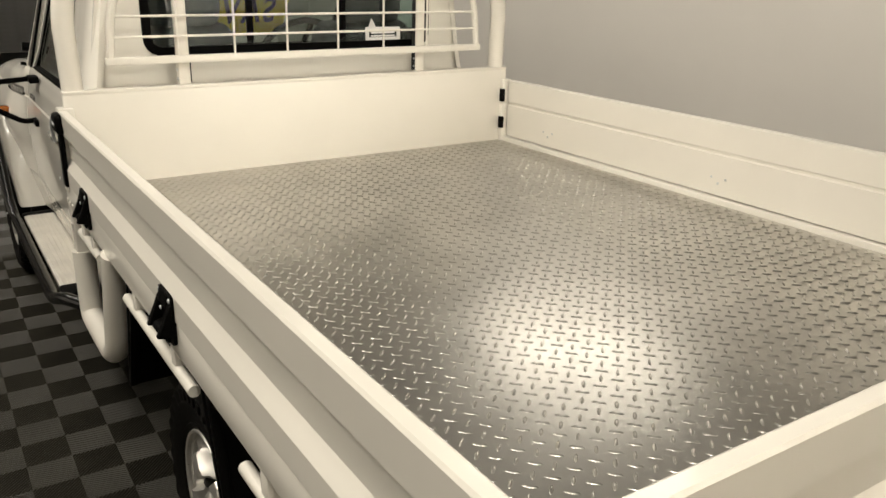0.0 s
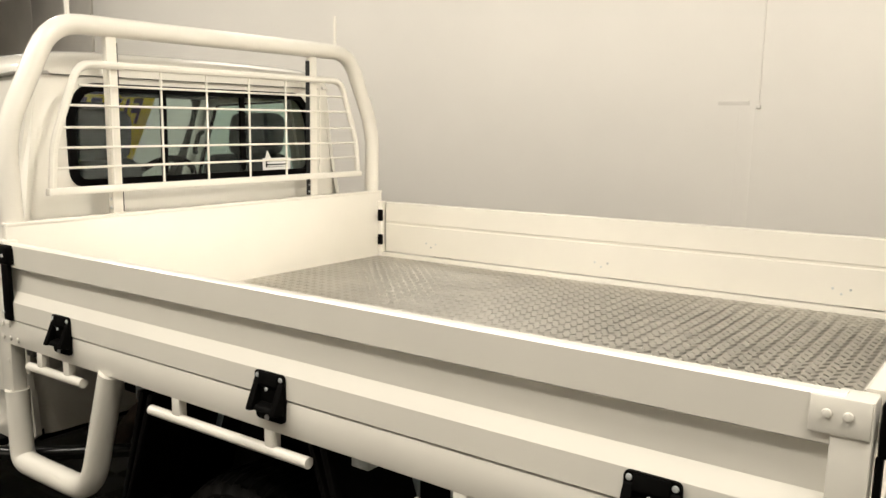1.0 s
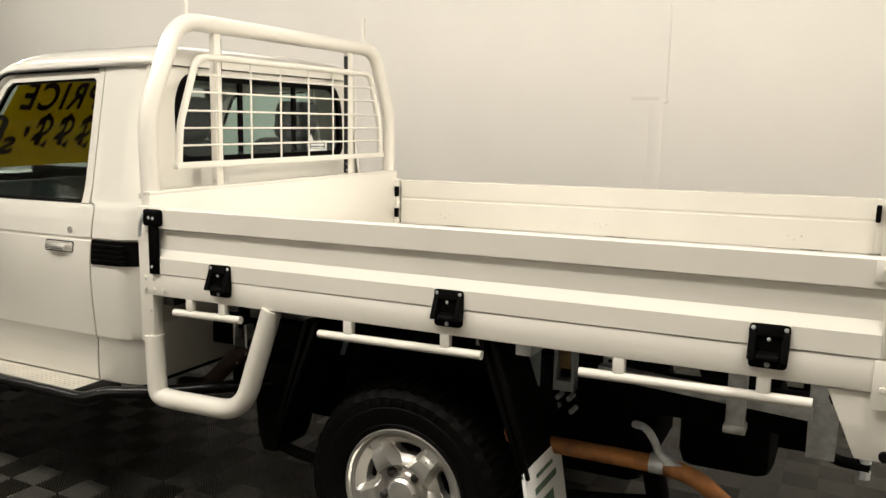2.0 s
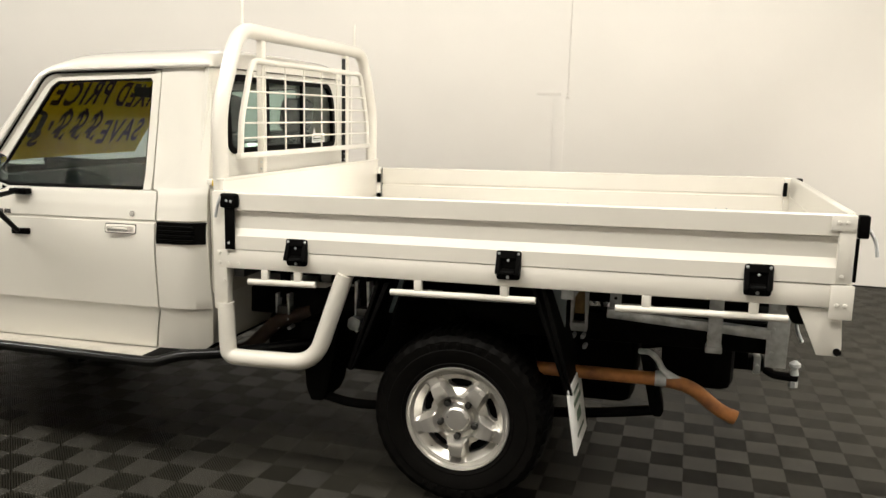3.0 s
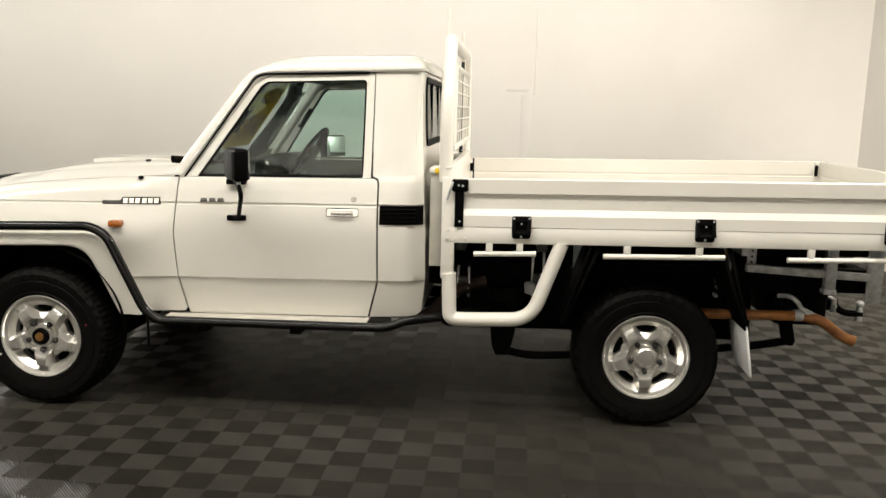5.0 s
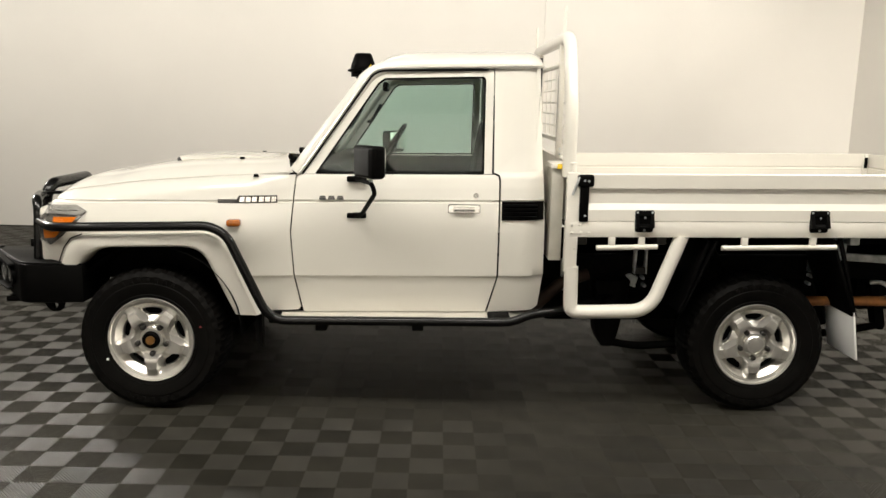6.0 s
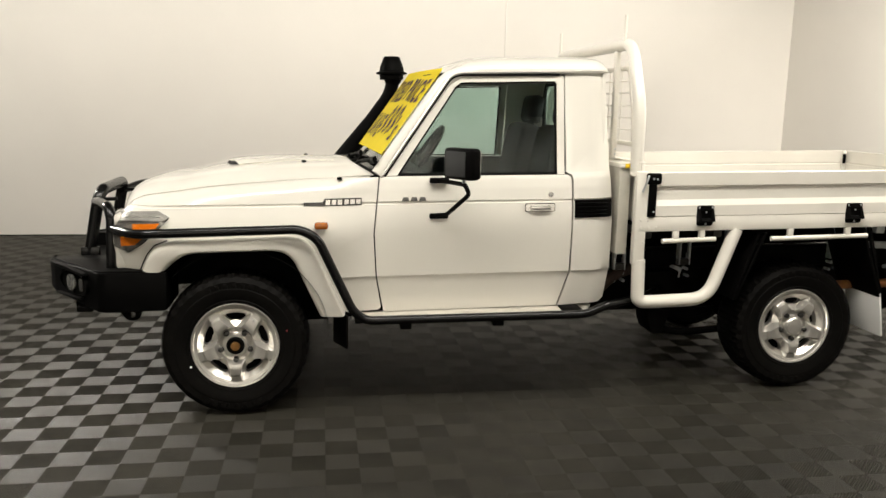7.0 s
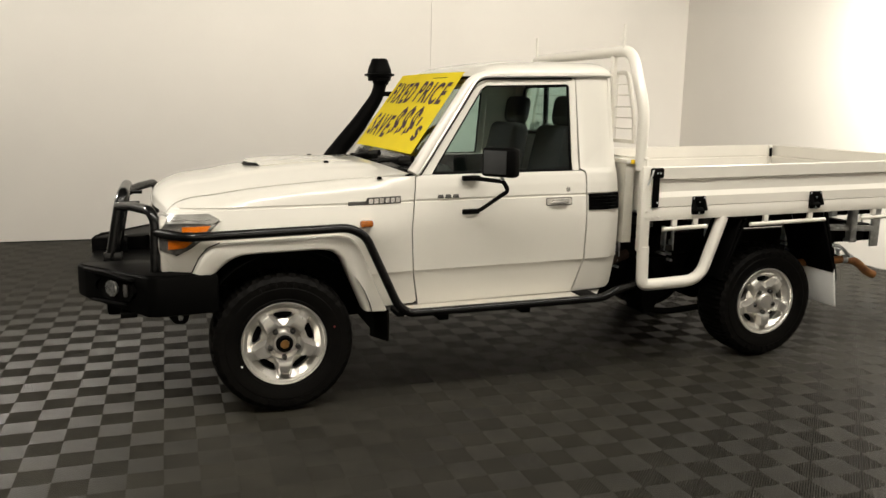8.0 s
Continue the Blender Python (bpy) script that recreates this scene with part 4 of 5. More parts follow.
for s in (-1, 1):
    board = part("drop_side", prism([(s * y, z) for y, z in BOARD], "x", TX0 + 0.03, TX1 - 0.045), TRAYPAINT, truck, "white ribbed aluminium drop side", sharp=18)
    for x in (2.521, 3.411, 4.298):
        latch(x, s, board)
    for x in (2.478, 3.342, 4.226):
        rivets([(x - 0.028, 1.060), (x + 0.028, 1.060), (x, 1.043)], -s, -0.880, 0.005, board, "rivet", STEEL)
    coaming = part("tray_coaming", box(TX0 - 0.03, TX1, s * 0.862, s * 0.906, 0.918, 0.998, 0.004), TRAYPAINT, truck)
    rivets([(2.155, 0.982), (2.195, 0.982), (2.155, 0.940), (2.20, 0.940), (2.245, 0.940)], s, 0.907, 0.008, coaming)
    tie_rail(2.287, 2.598, (2.365, 2.517), s)
    tie_rail(2.93, 3.517, (3.045, 3.395), s)
    tie_rail(3.815, 4.407, (3.925, 4.292), s)
    post = part("front_post", box(2.122, 2.188, s * 0.858, s * 0.905, 0.735, 1.245, 0.006), TRAYPAINT, truck)
    rivets([(2.175, 0.86), (2.175, 0.76)], s, 0.906, 0.007, post)
    part("step_hoop", tube([(2.165, s * 0.882, 0.76), (2.172, s * 0.882, 0.522), (2.250, s * 0.882, 0.519), (2.585, s * 0.882, 0.526), (2.725, s * 0.882, 0.92)], 0.0365, 0.105, 20), TRAYPAINT, truck, "white bent tube hoop below the tray")
    clasp = part("corner_clasp", box(2.170, 2.254, s * 0.900, s * 0.928, 1.176, 1.238, 0.012, segs=3), BLACK, truck, "black corner clasp")
    part("clasp_strap", box(2.188, 2.232, s * 0.903, s * 0.918, 1.000, 1.180, 0.004), BLACK, clasp)
    part("clasp_lever", tube([(2.178, s * 0.924, 1.226), (2.166, s * 0.930, 1.190), (2.148, s * 0.920, 1.136)], 0.006, 0.02, 8), STEEL, clasp, "bright clasp lever")
    rivets([(2.206, 1.208), (2.226, 1.206), (2.214, 1.03)], s, 0.9285, 0.006, clasp, "clasp_screw", STEEL)
    corner = part("corner_post", box(4.540, 4.592, s * 0.862, s * 0.911, 1.004, 1.238, 0.004), TRAYPAINT, truck)
    part("corner_plate", box(4.512, 4.590, s * 0.907, s * 0.915, 1.184, 1.238, 0.003), TRAYPAINT, corner)
    part("corner_plate", box(4.530, 4.604, s * 0.904, s * 0.914, 0.880, 0.999, 0.003), TRAYPAINT, corner)
    rivets([(4.535, 1.214), (4.562, 1.214), (4.558, 1.030)], s, 0.916, 0.007, corner)
    rivets([(4.552, 0.930), (4.578, 0.930)], s, 0.915, 0.008, corner)
    bracket = part("rear_bracket", prism([(4.435, 0.912), (4.508, 0.745), (4.582, 0.745), (4.586, 0.775), (4.575, 0.912)], "y", s * 0.872, s * 0.893, 0.003), TRAYPAINT, truck, "white tapered bracket below the tray corner")
    part("rubber_stop", drum((4.572, s * 0.880, 0.762), (4.572, s * 0.904, 0.762), 0.013), RUBBER, bracket)
    # wheel guards
    for x0, z0, x1, z1 in ((3.505, 0.912, 3.655, 0.500), (2.868, 0.895, 2.742, 0.515)):
        d = Vector((x1 - x0, z1 - z0)).normalized() * 0.008
        guard = part("wheel_guard", prism([(x0 - d.y, z0 + d.x), (x0 + d.y, z0 - d.x), (x1 + d.y, z1 - d.x), (x1 - d.y, z1 + d.x)], "y", s * 0.50, s * 0.885, 0.002), BLACK, truck, "black plastic wheel guard")
        part("guard_rib", prism([(x0 + 0.02 - d.y, z0 + d.x), (x0 + 0.05, z0), (x1 + 0.018, z1), (x1 - d.y, z1 + d.x)], "y", s * 0.865, s * 0.885, 0.002), BLACK, guard)
    flap = part("rear_mud_flap", prism([(3.648, 0.520), (3.660, 0.522), (3.702, 0.262), (3.690, 0.260)], "y", s * 0.570, s * 0.885, 0.002), STICKER, truck, "white mud flap with a printed panel")
    for i, (ya, yb, za, zb) in enumerate(((0.66, 0.80, 0.475, 0.487), (0.64, 0.82, 0.43, 0.45), (0.68, 0.78, 0.36, 0.40), (0.64, 0.82, 0.31, 0.322))):
        part("print_bar", prism([(3.6605 + (0.522 - z) * 0.1615 + e, z) for z, e in ((zb, 0.0), (zb, 0.0015), (za, 0.0015), (za, 0.0))], "y", s * ya, s * yb), PRINT, flap)

# headboard with its hoop and mesh
headboard = part("headboard", box(2.150, 2.168, -0.885, 0.885, 0.975, 1.292, 0.004), TRAYPAINT, truck, "plain white headboard panel")
part("headboard_lip", box(2.135, 2.170, -0.885, 0.885, 1.284, 1.296, 0.003), TRAYPAINT, headboard)
HOOPX = 2.134
hoop = part("headboard_hoop", tube([(HOOPX, -0.846, 1.22), (HOOPX, -0.854, 1.580), (HOOPX, -0.688, 1.928), (HOOPX, 0.688, 1.928), (HOOPX, 0.854, 1.580), (HOOPX, 0.846, 1.22)], 0.0335, 0.10, 20), TRAYPAINT, truck, "white bent tube headboard hoop")
for y in (-0.485, 0.462):
    stay = part("hoop_stay", box(HOOPX - 0.022, HOOPX + 0.010, y - 0.021, y + 0.021, 1.29, 1.915, 0.008), TRAYPAINT, hoop)
    for z in (1.315, 1.345):
        part("stay_screw", turned(lathe([(0, 0.006), (-0.004, 0.005), (-0.005, 0)], 8), Matrix.Translation((HOOPX, y - 0.021, z))), STEEL, stay)
    inner = y + (0.0225 if y < 0 else -0.0225)
    # Thin dark strip on the face stands in for a channel's shaded inside.
    part("stay_shade_strip", box(HOOPX - 0.017, HOOPX + 0.005, inner - 0.0022, inner + 0.0022, 1.30, 1.88, 0.001), TRIM, stay, "dark strip standing for a shaded channel in the upright")
for y in (-0.62, 0.62):
    part("hoop_pin", tube([(HOOPX - 0.02, y, 1.93), (HOOPX - 0.02, y, 2.085)], 0.0085, 0, 10), TRAYPAINT, hoop)
MESHX = HOOPX + 0.022
rim_line = [(-0.725, 1.386), (-0.712, 1.540), (-0.615, 1.800), (0.615, 1.800), (0.712, 1.540), (0.725, 1.386)]
mesh_frame = part("mesh_frame", tube([(MESHX, y, z) for y, z in rim_line], 0.014, 0.05, 10), TRAYPAINT, hoop)
part("mesh_rail", box(MESHX - 0.014, MESHX + 0.014, -0.742, 0.742, 1.371, 1.396, 0.004), TRAYPAINT, mesh_frame)


def mesh_half(z):
    return lerp([(1.384, 0.722), (1.540, 0.710), (1.70, 0.648), (1.792, 0.560)], z)


for y in (-0.505, -0.307, -0.110, 0.093, 0.287, 0.484):
    part("mesh_bar", tube([(MESHX, y, 1.386), (MESHX, y, 1.800)], 0.0042, 0, 8), TRAYPAINT, mesh_frame)
for z in (1.460, 1.526, 1.592, 1.664, 1.730):
    part("mesh_bar", tube([(MESHX + 0.006, -mesh_half(z), z), (MESHX + 0.006, mesh_half(z), z)], 0.0042, 0, 8), TRAYPAINT, mesh_frame)
# a steel upright behind the cab, with a reflector on top
for s in (-1, 1):
    brace = part("headboard_brace", box(2.055, 2.118, s * 0.62, s * 0.815, 0.78, 1.262, 0.004), BRACE, truck, "grey-beige painted headboard brace")
    part("brace_cap", box(2.050, 2.140, s * 0.61, s * 0.83, 1.262, 1.285, 0.003), TRAYPAINT, brace)
    part("reflector", box(2.078, 2.115, s * 0.822, s * 0.834, 1.258, 1.284, 0.003), REFLECT, brace, "yellow reflector strip")

# tailgate
TAIL = [(y - 0.908 + 4.598, z) for y, z in BOARD]
tail = part("tailgate", prism([(x, z) for x, z in TAIL], "y", -0.858, 0.858), TRAYPAINT, truck, "white ribbed aluminium tailgate", sharp=18)
for s in (-1, 1):
    tl = part("tailgate_clasp", box(4.598, 4.632, s * 0.86, s * 0.905, 1.160, 1.238, 0.006), BLACK, tail, "black tailgate clasp")
    part("tailgate_seal", box(4.596, 4.606, s * 0.885, s * 0.900, 1.01, 1.16, 0.002), BLACK, tail)
    part("tailgate_lever", tube([(4.630, s * 0.885, 1.195), (4.655, s * 0.890, 1.155), (4.665, s * 0.890, 1.10)], 0.006, 0.02, 8), STEEL, tail, "bright tailgate lever")
    part("corner_seal", box(2.172, 2.196, s * 0.850, s * 0.866, 1.150, 1.205, 0.004), BLACK, truck)
    part("corner_seal", box(2.172, 2.196, s * 0.850, s * 0.866, 1.035, 1.085, 0.004), BLACK, truck)
    part("corner_seal", box(4.535, 4.556, s * 0.840, s * 0.860, 1.140, 1.215, 0.006), BLACK, truck)

# tread plate floor
plate = part("tray_floor", box(2.168, 4.56, -0.866, 0.866, 0.955, 0.980, 0.001), PLATE, truck, "bright aluminium tread plate floor")
PITCH = 0.0300
half_lug = ((-0.0135, 0.0), (-0.008, 0.0030), (0.0, 0.0038), (0.008, 0.0030), (0.0135, 0.0), (0.008, -0.0030), (0.0, -0.0038), (-0.008, -0.0030))
lug_shape = [(0, 8, 1), (1, 8, 9, 2), (2, 9, 10, 3), (3, 10, 4), (4, 10, 5), (5, 10, 9, 6), (6, 9, 8, 7), (7, 8, 0)]


def lug_points(ang):
    c, q = math.cos(ang), math.sin(ang)
    return [(a * c - b * q, a * q + b * c, 0.0) for a, b in half_lug] + [(a * c, a * q, 0.0034) for a in (-0.009, 0.0, 0.009)]


def lug_data(name, verts, faces):
    me = bpy.data.meshes.new(name)
    me.from_pydata(verts, [], faces)
    me.shade_smooth()
    me.materials.append(PLATE)
    return me


turns = (-math.pi / 4, math.pi / 4)
places = []
for i in range(-60, 120):
    for j in range(-60, 120):
        cx, cy = 2.185 + (i + j) * PITCH * 0.7071, (j - i) * PITCH * 0.7071
        if 2.186 < cx < 4.54 and -0.852 < cy < 0.852:
            places.append((cx, cy, 0.9795 + RAKE * cx, (i + j) % 2))
places.sort(key=lambda p: (p[0] - 4.45) ** 2 + (p[1] + 0.55) ** 2)
single = [lug_data("tread_lug", lug_points(t), lug_shape) for t in turns]
for x, y, z, k in places[:300]:
    lug = new("tread_lug", single[k])
    lug.parent, lug.location = plate, (x, y, z)
lug_verts, lug_faces = [], []
for x, y, z, k in places[300:]:
    first = len(lug_verts)
    lug_verts += [(x + a, y + b, z + h) for a, b, h in lug_points(turns[k])]
    lug_faces += [tuple(first + v for v in f) for f in lug_shape]
tread = tagged(new("tread_pattern", lug_data("tread_pattern", lug_verts, lug_faces)), "raised diagonal tread pattern", kind="stuff")
tread.parent = plate

# ---- bull bar, side rails, steps ----
WING = [(-1.02, 0.40), (-1.02, 0.46), (-0.975, 0.535), (-0.665, 0.905), (-0.62, 0.930), (-0.325, 0.945), (-0.325, 0.60), (-0.56, 0.56), (-0.70, 0.40)]


def wing(s):
    bm = prism([(x, s * y) for x, y in WING], "z", 0.575, 0.772)
    for v in bm.verts:
        if v.co.z < 0.6:
            v.co.z += 0.035 * smooth(-0.75, -1.02, v.co.x) - 0.030 * math.exp(-((v.co.x + 0.76) / 0.10) ** 2)
    bmesh.ops.bevel(bm, geom=bm.edges[:], offset=0.012, segments=2, affect="EDGES", profile=0.5)
    return bm


bull = part("bull_bar", box(-1.015, -0.60, -0.42, 0.42, 0.600, 0.690, 0.012), BLACK, truck, "black steel bull bar with a centre hoop")
part("bumper_pan", box(-0.88, -0.60, -0.55, 0.55, 0.50, 0.60, 0.02), BLACK, bull)
part("main_hoop", tube([(-0.875, -0.285, 0.68), (-0.80, -0.280, 1.07), (-0.785, -0.235, 1.118), (-0.785, 0.235, 1.118), (-0.80, 0.280, 1.07), (-0.875, 0.285, 0.68)], 0.033, 0.055, 18), GLOSSBLACK, bull, "gloss black centre hoop")
for s in (-1, 1):
    part("lamp_hoop", tube([(-0.81, s * 0.29, 1.055), (-0.735, s * 0.50, 1.078), (-0.640, s * 0.725, 1.080), (-0.615, s * 0.765, 1.03), (-0.625, s * 0.775, 0.765)], 0.026, 0.05, 14), GLOSSBLACK, bull)
    part("hoop_gusset", box(-0.90, -0.80, s * 0.285, s * 0.315, 0.68, 0.80, 0.004), GLOSSBLACK, bull)
    part("bumper_wing", wing(s), BLACK, bull, "black folded steel bumper wing")
    part("wing_lip", tube([(x, s * y, 0.774) for x, y in ((-1.00, 0.42), (-1.0, 0.47), (-0.96, 0.53), (-0.665, 0.890), (-0.62, 0.915), (-0.34, 0.930))], 0.006, 0.02, 8), BLACK, bull)
    part("hoop_clip", box(-0.80, -0.70, s * 0.25, s * 0.31, 1.06, 1.075, 0.003), BLACK, bull)
    part("side_rail", tube([(-0.615, s * 0.77, 0.972), (-0.48, s * 0.94, 0.966), (-0.33, s * 0.975, 0.972), (0.335, s * 0.985, 0.982), (0.42, s * 0.985, 0.935), (0.60, s * 0.975, 0.545), (0.665, s * 0.965, 0.492), (1.86, s * 0.965, 0.484), (1.955, s * 0.945, 0.520), (2.12, s * 0.86, 0.520), (2.45, s * 0.55, 0.52)], 0.0235, 0.07, 16), GLOSSBLACK, truck, "black tube side rail")
    # fog lamp set into the slanted wing of the bumper
    d = Vector((0.310, s * 0.370, 0)).normalized()
    turn = Matrix.Translation((-0.830, s * 0.716, 0.690)) @ Matrix.Rotation(math.atan2(d.y, d.x), 4, "Z")
    sg = 1 if s < 0 else -1

    def out(bm, turn=turn, sg=sg):
        """Local y points into the bumper; mirrored for the other side."""
        return turned(turned(bm, Matrix.Diagonal((1, sg, 1, 1))), turn)

    oval = [(0.135 * math.cos(a) + 0.012, 0.062 * math.sin(a)) for a in steps(0, 2 * math.pi * 27 / 28, 27)]
    ring = [(p[0] * 1.16, p[1] * 1.16) for p in oval]
    recess = part("fog_surround", out(panel(ring, lambda u, v, w: (u, -0.014 + w + 0.010 * max(0, -v) / 0.07, v), 0.02, holes=[oval])), BLACK, bull, "black fog lamp surround")
    part("pocket_back", out(panel(oval, lambda u, v, w: (u, -0.004 + w, v), 0.003)), UNDER, recess)
    part("surround_brow", out(prism([(-0.205, 0.088), (-0.205, 0.074), (-0.03, 0.062), (0.160, 0.052), (0.175, 0.060), (0.16, 0.068), (-0.02, 0.082)], "y", -0.028, 0.002, 0.004)), BLACK, recess)
    part("surround_lip", out(prism([(-0.175, -0.080), (-0.17, -0.072), (0.10, -0.066), (0.115, -0.074), (0.10, -0.080)], "y", -0.026, 0.002, 0.003)), BLACK, recess)
    part("fog_lamp", out(lathe([(-0.004, 0.045), (-0.014, 0.045), (-0.018, 0.041), (-0.020, 0.026), (-0.021, 0.0)], 28)), FOG, recess, "round clear fog lamp")
    part("park_lamp", out(box(0.092, 0.122, -0.016, -0.004, -0.034, 0.034, 0.006)), BADGE, recess, "small smoked park lamp")
    part("recovery_hook", panel([(-0.60, 0.60), (-0.44, 0.60), (-0.465, 0.565), (-0.478, 0.520), (-0.495, 0.508), (-0.530, 0.508), (-0.548, 0.520)], lambda u, v, w, s=s: (u, s * (0.86 - w), v), 0.022, holes=[[(-0.522, 0.525), (-0.505, 0.525), (-0.498, 0.545), (-0.510, 0.560), (-0.525, 0.548)]]), BLACK, bull)
    part("bumper_bolt_plate", box(-0.80, -0.72, s * 0.66, s * 0.80, 0.545, 0.575, 0.004), BLACK, bull)
    # side step
    step = part("side_step", box(0.655, 1.745, s * 0.785, s * 0.925, 0.466, 0.487, 0.003), STEPALU, truck, "ribbed aluminium side step")
    for i in range(7):
        part("step_rib", box(0.66, 1.74, s * (0.795 + i * 0.018), s * (0.803 + i * 0.018), 0.487, 0.4905), STEPALU, step)
    part("step_end", box(1.746, 1.86, s * 0.780, s * 0.93, 0.464, 0.494, 0.008), BLACK, step, "black plastic step end")
    part("step_end", box(0.61, 0.654, s * 0.780, s * 0.93, 0.464, 0.494, 0.008), BLACK, step, "black plastic step end")
    for x in (0.85, 1.35):
        part("step_bracket", box(x, x + 0.06, s * 0.45, s * 0.93, 0.425, 0.464, 0.006), UNDER, step)

# snorkel on the driver's side
def taper(line, bm):
    """Thins a tube upwards."""
    for v in bm.verts:
        k = smooth(1.24, 1.70, v.co.z)
        c = Vector((lerp([(1.18, 0.565), (1.236, 0.615), (1.45, 0.785), (1.66, 0.925), (1.76, 0.945)], v.co.z), lerp([(1.18, 0.82), (1.45, 0.80), (1.76, 0.765)], v.co.z), v.co.z))
        v.co = c + (v.co - c) * (1.42 - 0.44 * k)
    return bm


snork = part("snorkel", taper(0, tube([(0.565, 0.82, 1.175), (0.785, 0.80, 1.45), (0.925, 0.775, 1.66), (0.945, 0.765, 1.76)], 0.048, 0.08, 20)), BLACK, truck, "black moulded snorkel up the windscreen pillar")
part("snorkel_elbow", tube([(0.40, 0.83, 1.10), (0.60, 0.825, 1.21)], 0.055, 0, 14), BLACK, snork)
part("snorkel_bracket", box(0.93, 1.06, 0.735, 0.765, 1.655, 1.69, 0.004), BLACK, snork)
part("snorkel_neck", turned(lathe([(0.0, 0.050), (0.03, 0.062), (0.05, 0.050)], 24), Matrix.Translation((0.945, 0.76, 1.735)) @ Matrix.Rotation(radians(90), 4, "X")), BLACK, snork)
part("snorkel_head", turned(lathe([(0.0, 0.045), (0.0, 0.082), (0.030, 0.084), (0.038, 0.108), (0.048, 0.108), (0.056, 0.086), (0.085, 0.082), (0.150, 0.058), (0.158, 0.050), (0.158, 0.0)], 36), Matrix.Translation((0.935, 0.76, 1.765)) @ Matrix.Rotation(radians(90), 4, "X")), BLACK, snork, "black mushroom intake head")

# door mirrors
for s in (-1, 1):
    d = Vector((0.54, s * 0.84, 0))
    n = Vector((0.84, -s * 0.54, 0))
    basis = Matrix(((n.x, d.x, 0, 1.140), (n.y, d.y, 0, s * 1.065), (0, 0, 1, 1.308), (0, 0, 0, 1)))
    head = box(-0.04, 0.03, -0.105, 0.105, -0.078, 0.078, 0.018, segs=3)
    mirror = part("door_mirror", turned(head, basis), BLACK, truck, "black door mirror on a bent arm")
    part("mirror_glass", turned(box(0.029, 0.033, -0.095, 0.095, -0.068, 0.068, 0.001), basis), MIRROR, mirror)
    part("mirror_back", turned(box(-0.044, -0.038, -0.085, 0.06, -0.062, 0.062, 0.002), basis), TRIM, mirror, "grey mirror back cover")
    part("mirror_arm", tube([(1.045, s * 0.86, 1.024), (1.085, s * 0.905, 1.030), (1.168, s * 1.105, 1.158), (1.150, s * 1.085, 1.205), (1.05, s * 0.85, 1.207)], 0.0115, 0.022, 10), BLACK, mirror)
    part("arm_stem", tube([(1.148, s * 1.075, 1.20), (1.142, s * 1.068, 1.24)], 0.010, 0, 10), STEEL, mirror)
    for z in (1.018, 1.205):
        part("arm_bracket", box(1.005, 1.105, s * 0.822, s * 0.862, z - 0.014, z + 0.014, 0.006), BLACK, mirror)

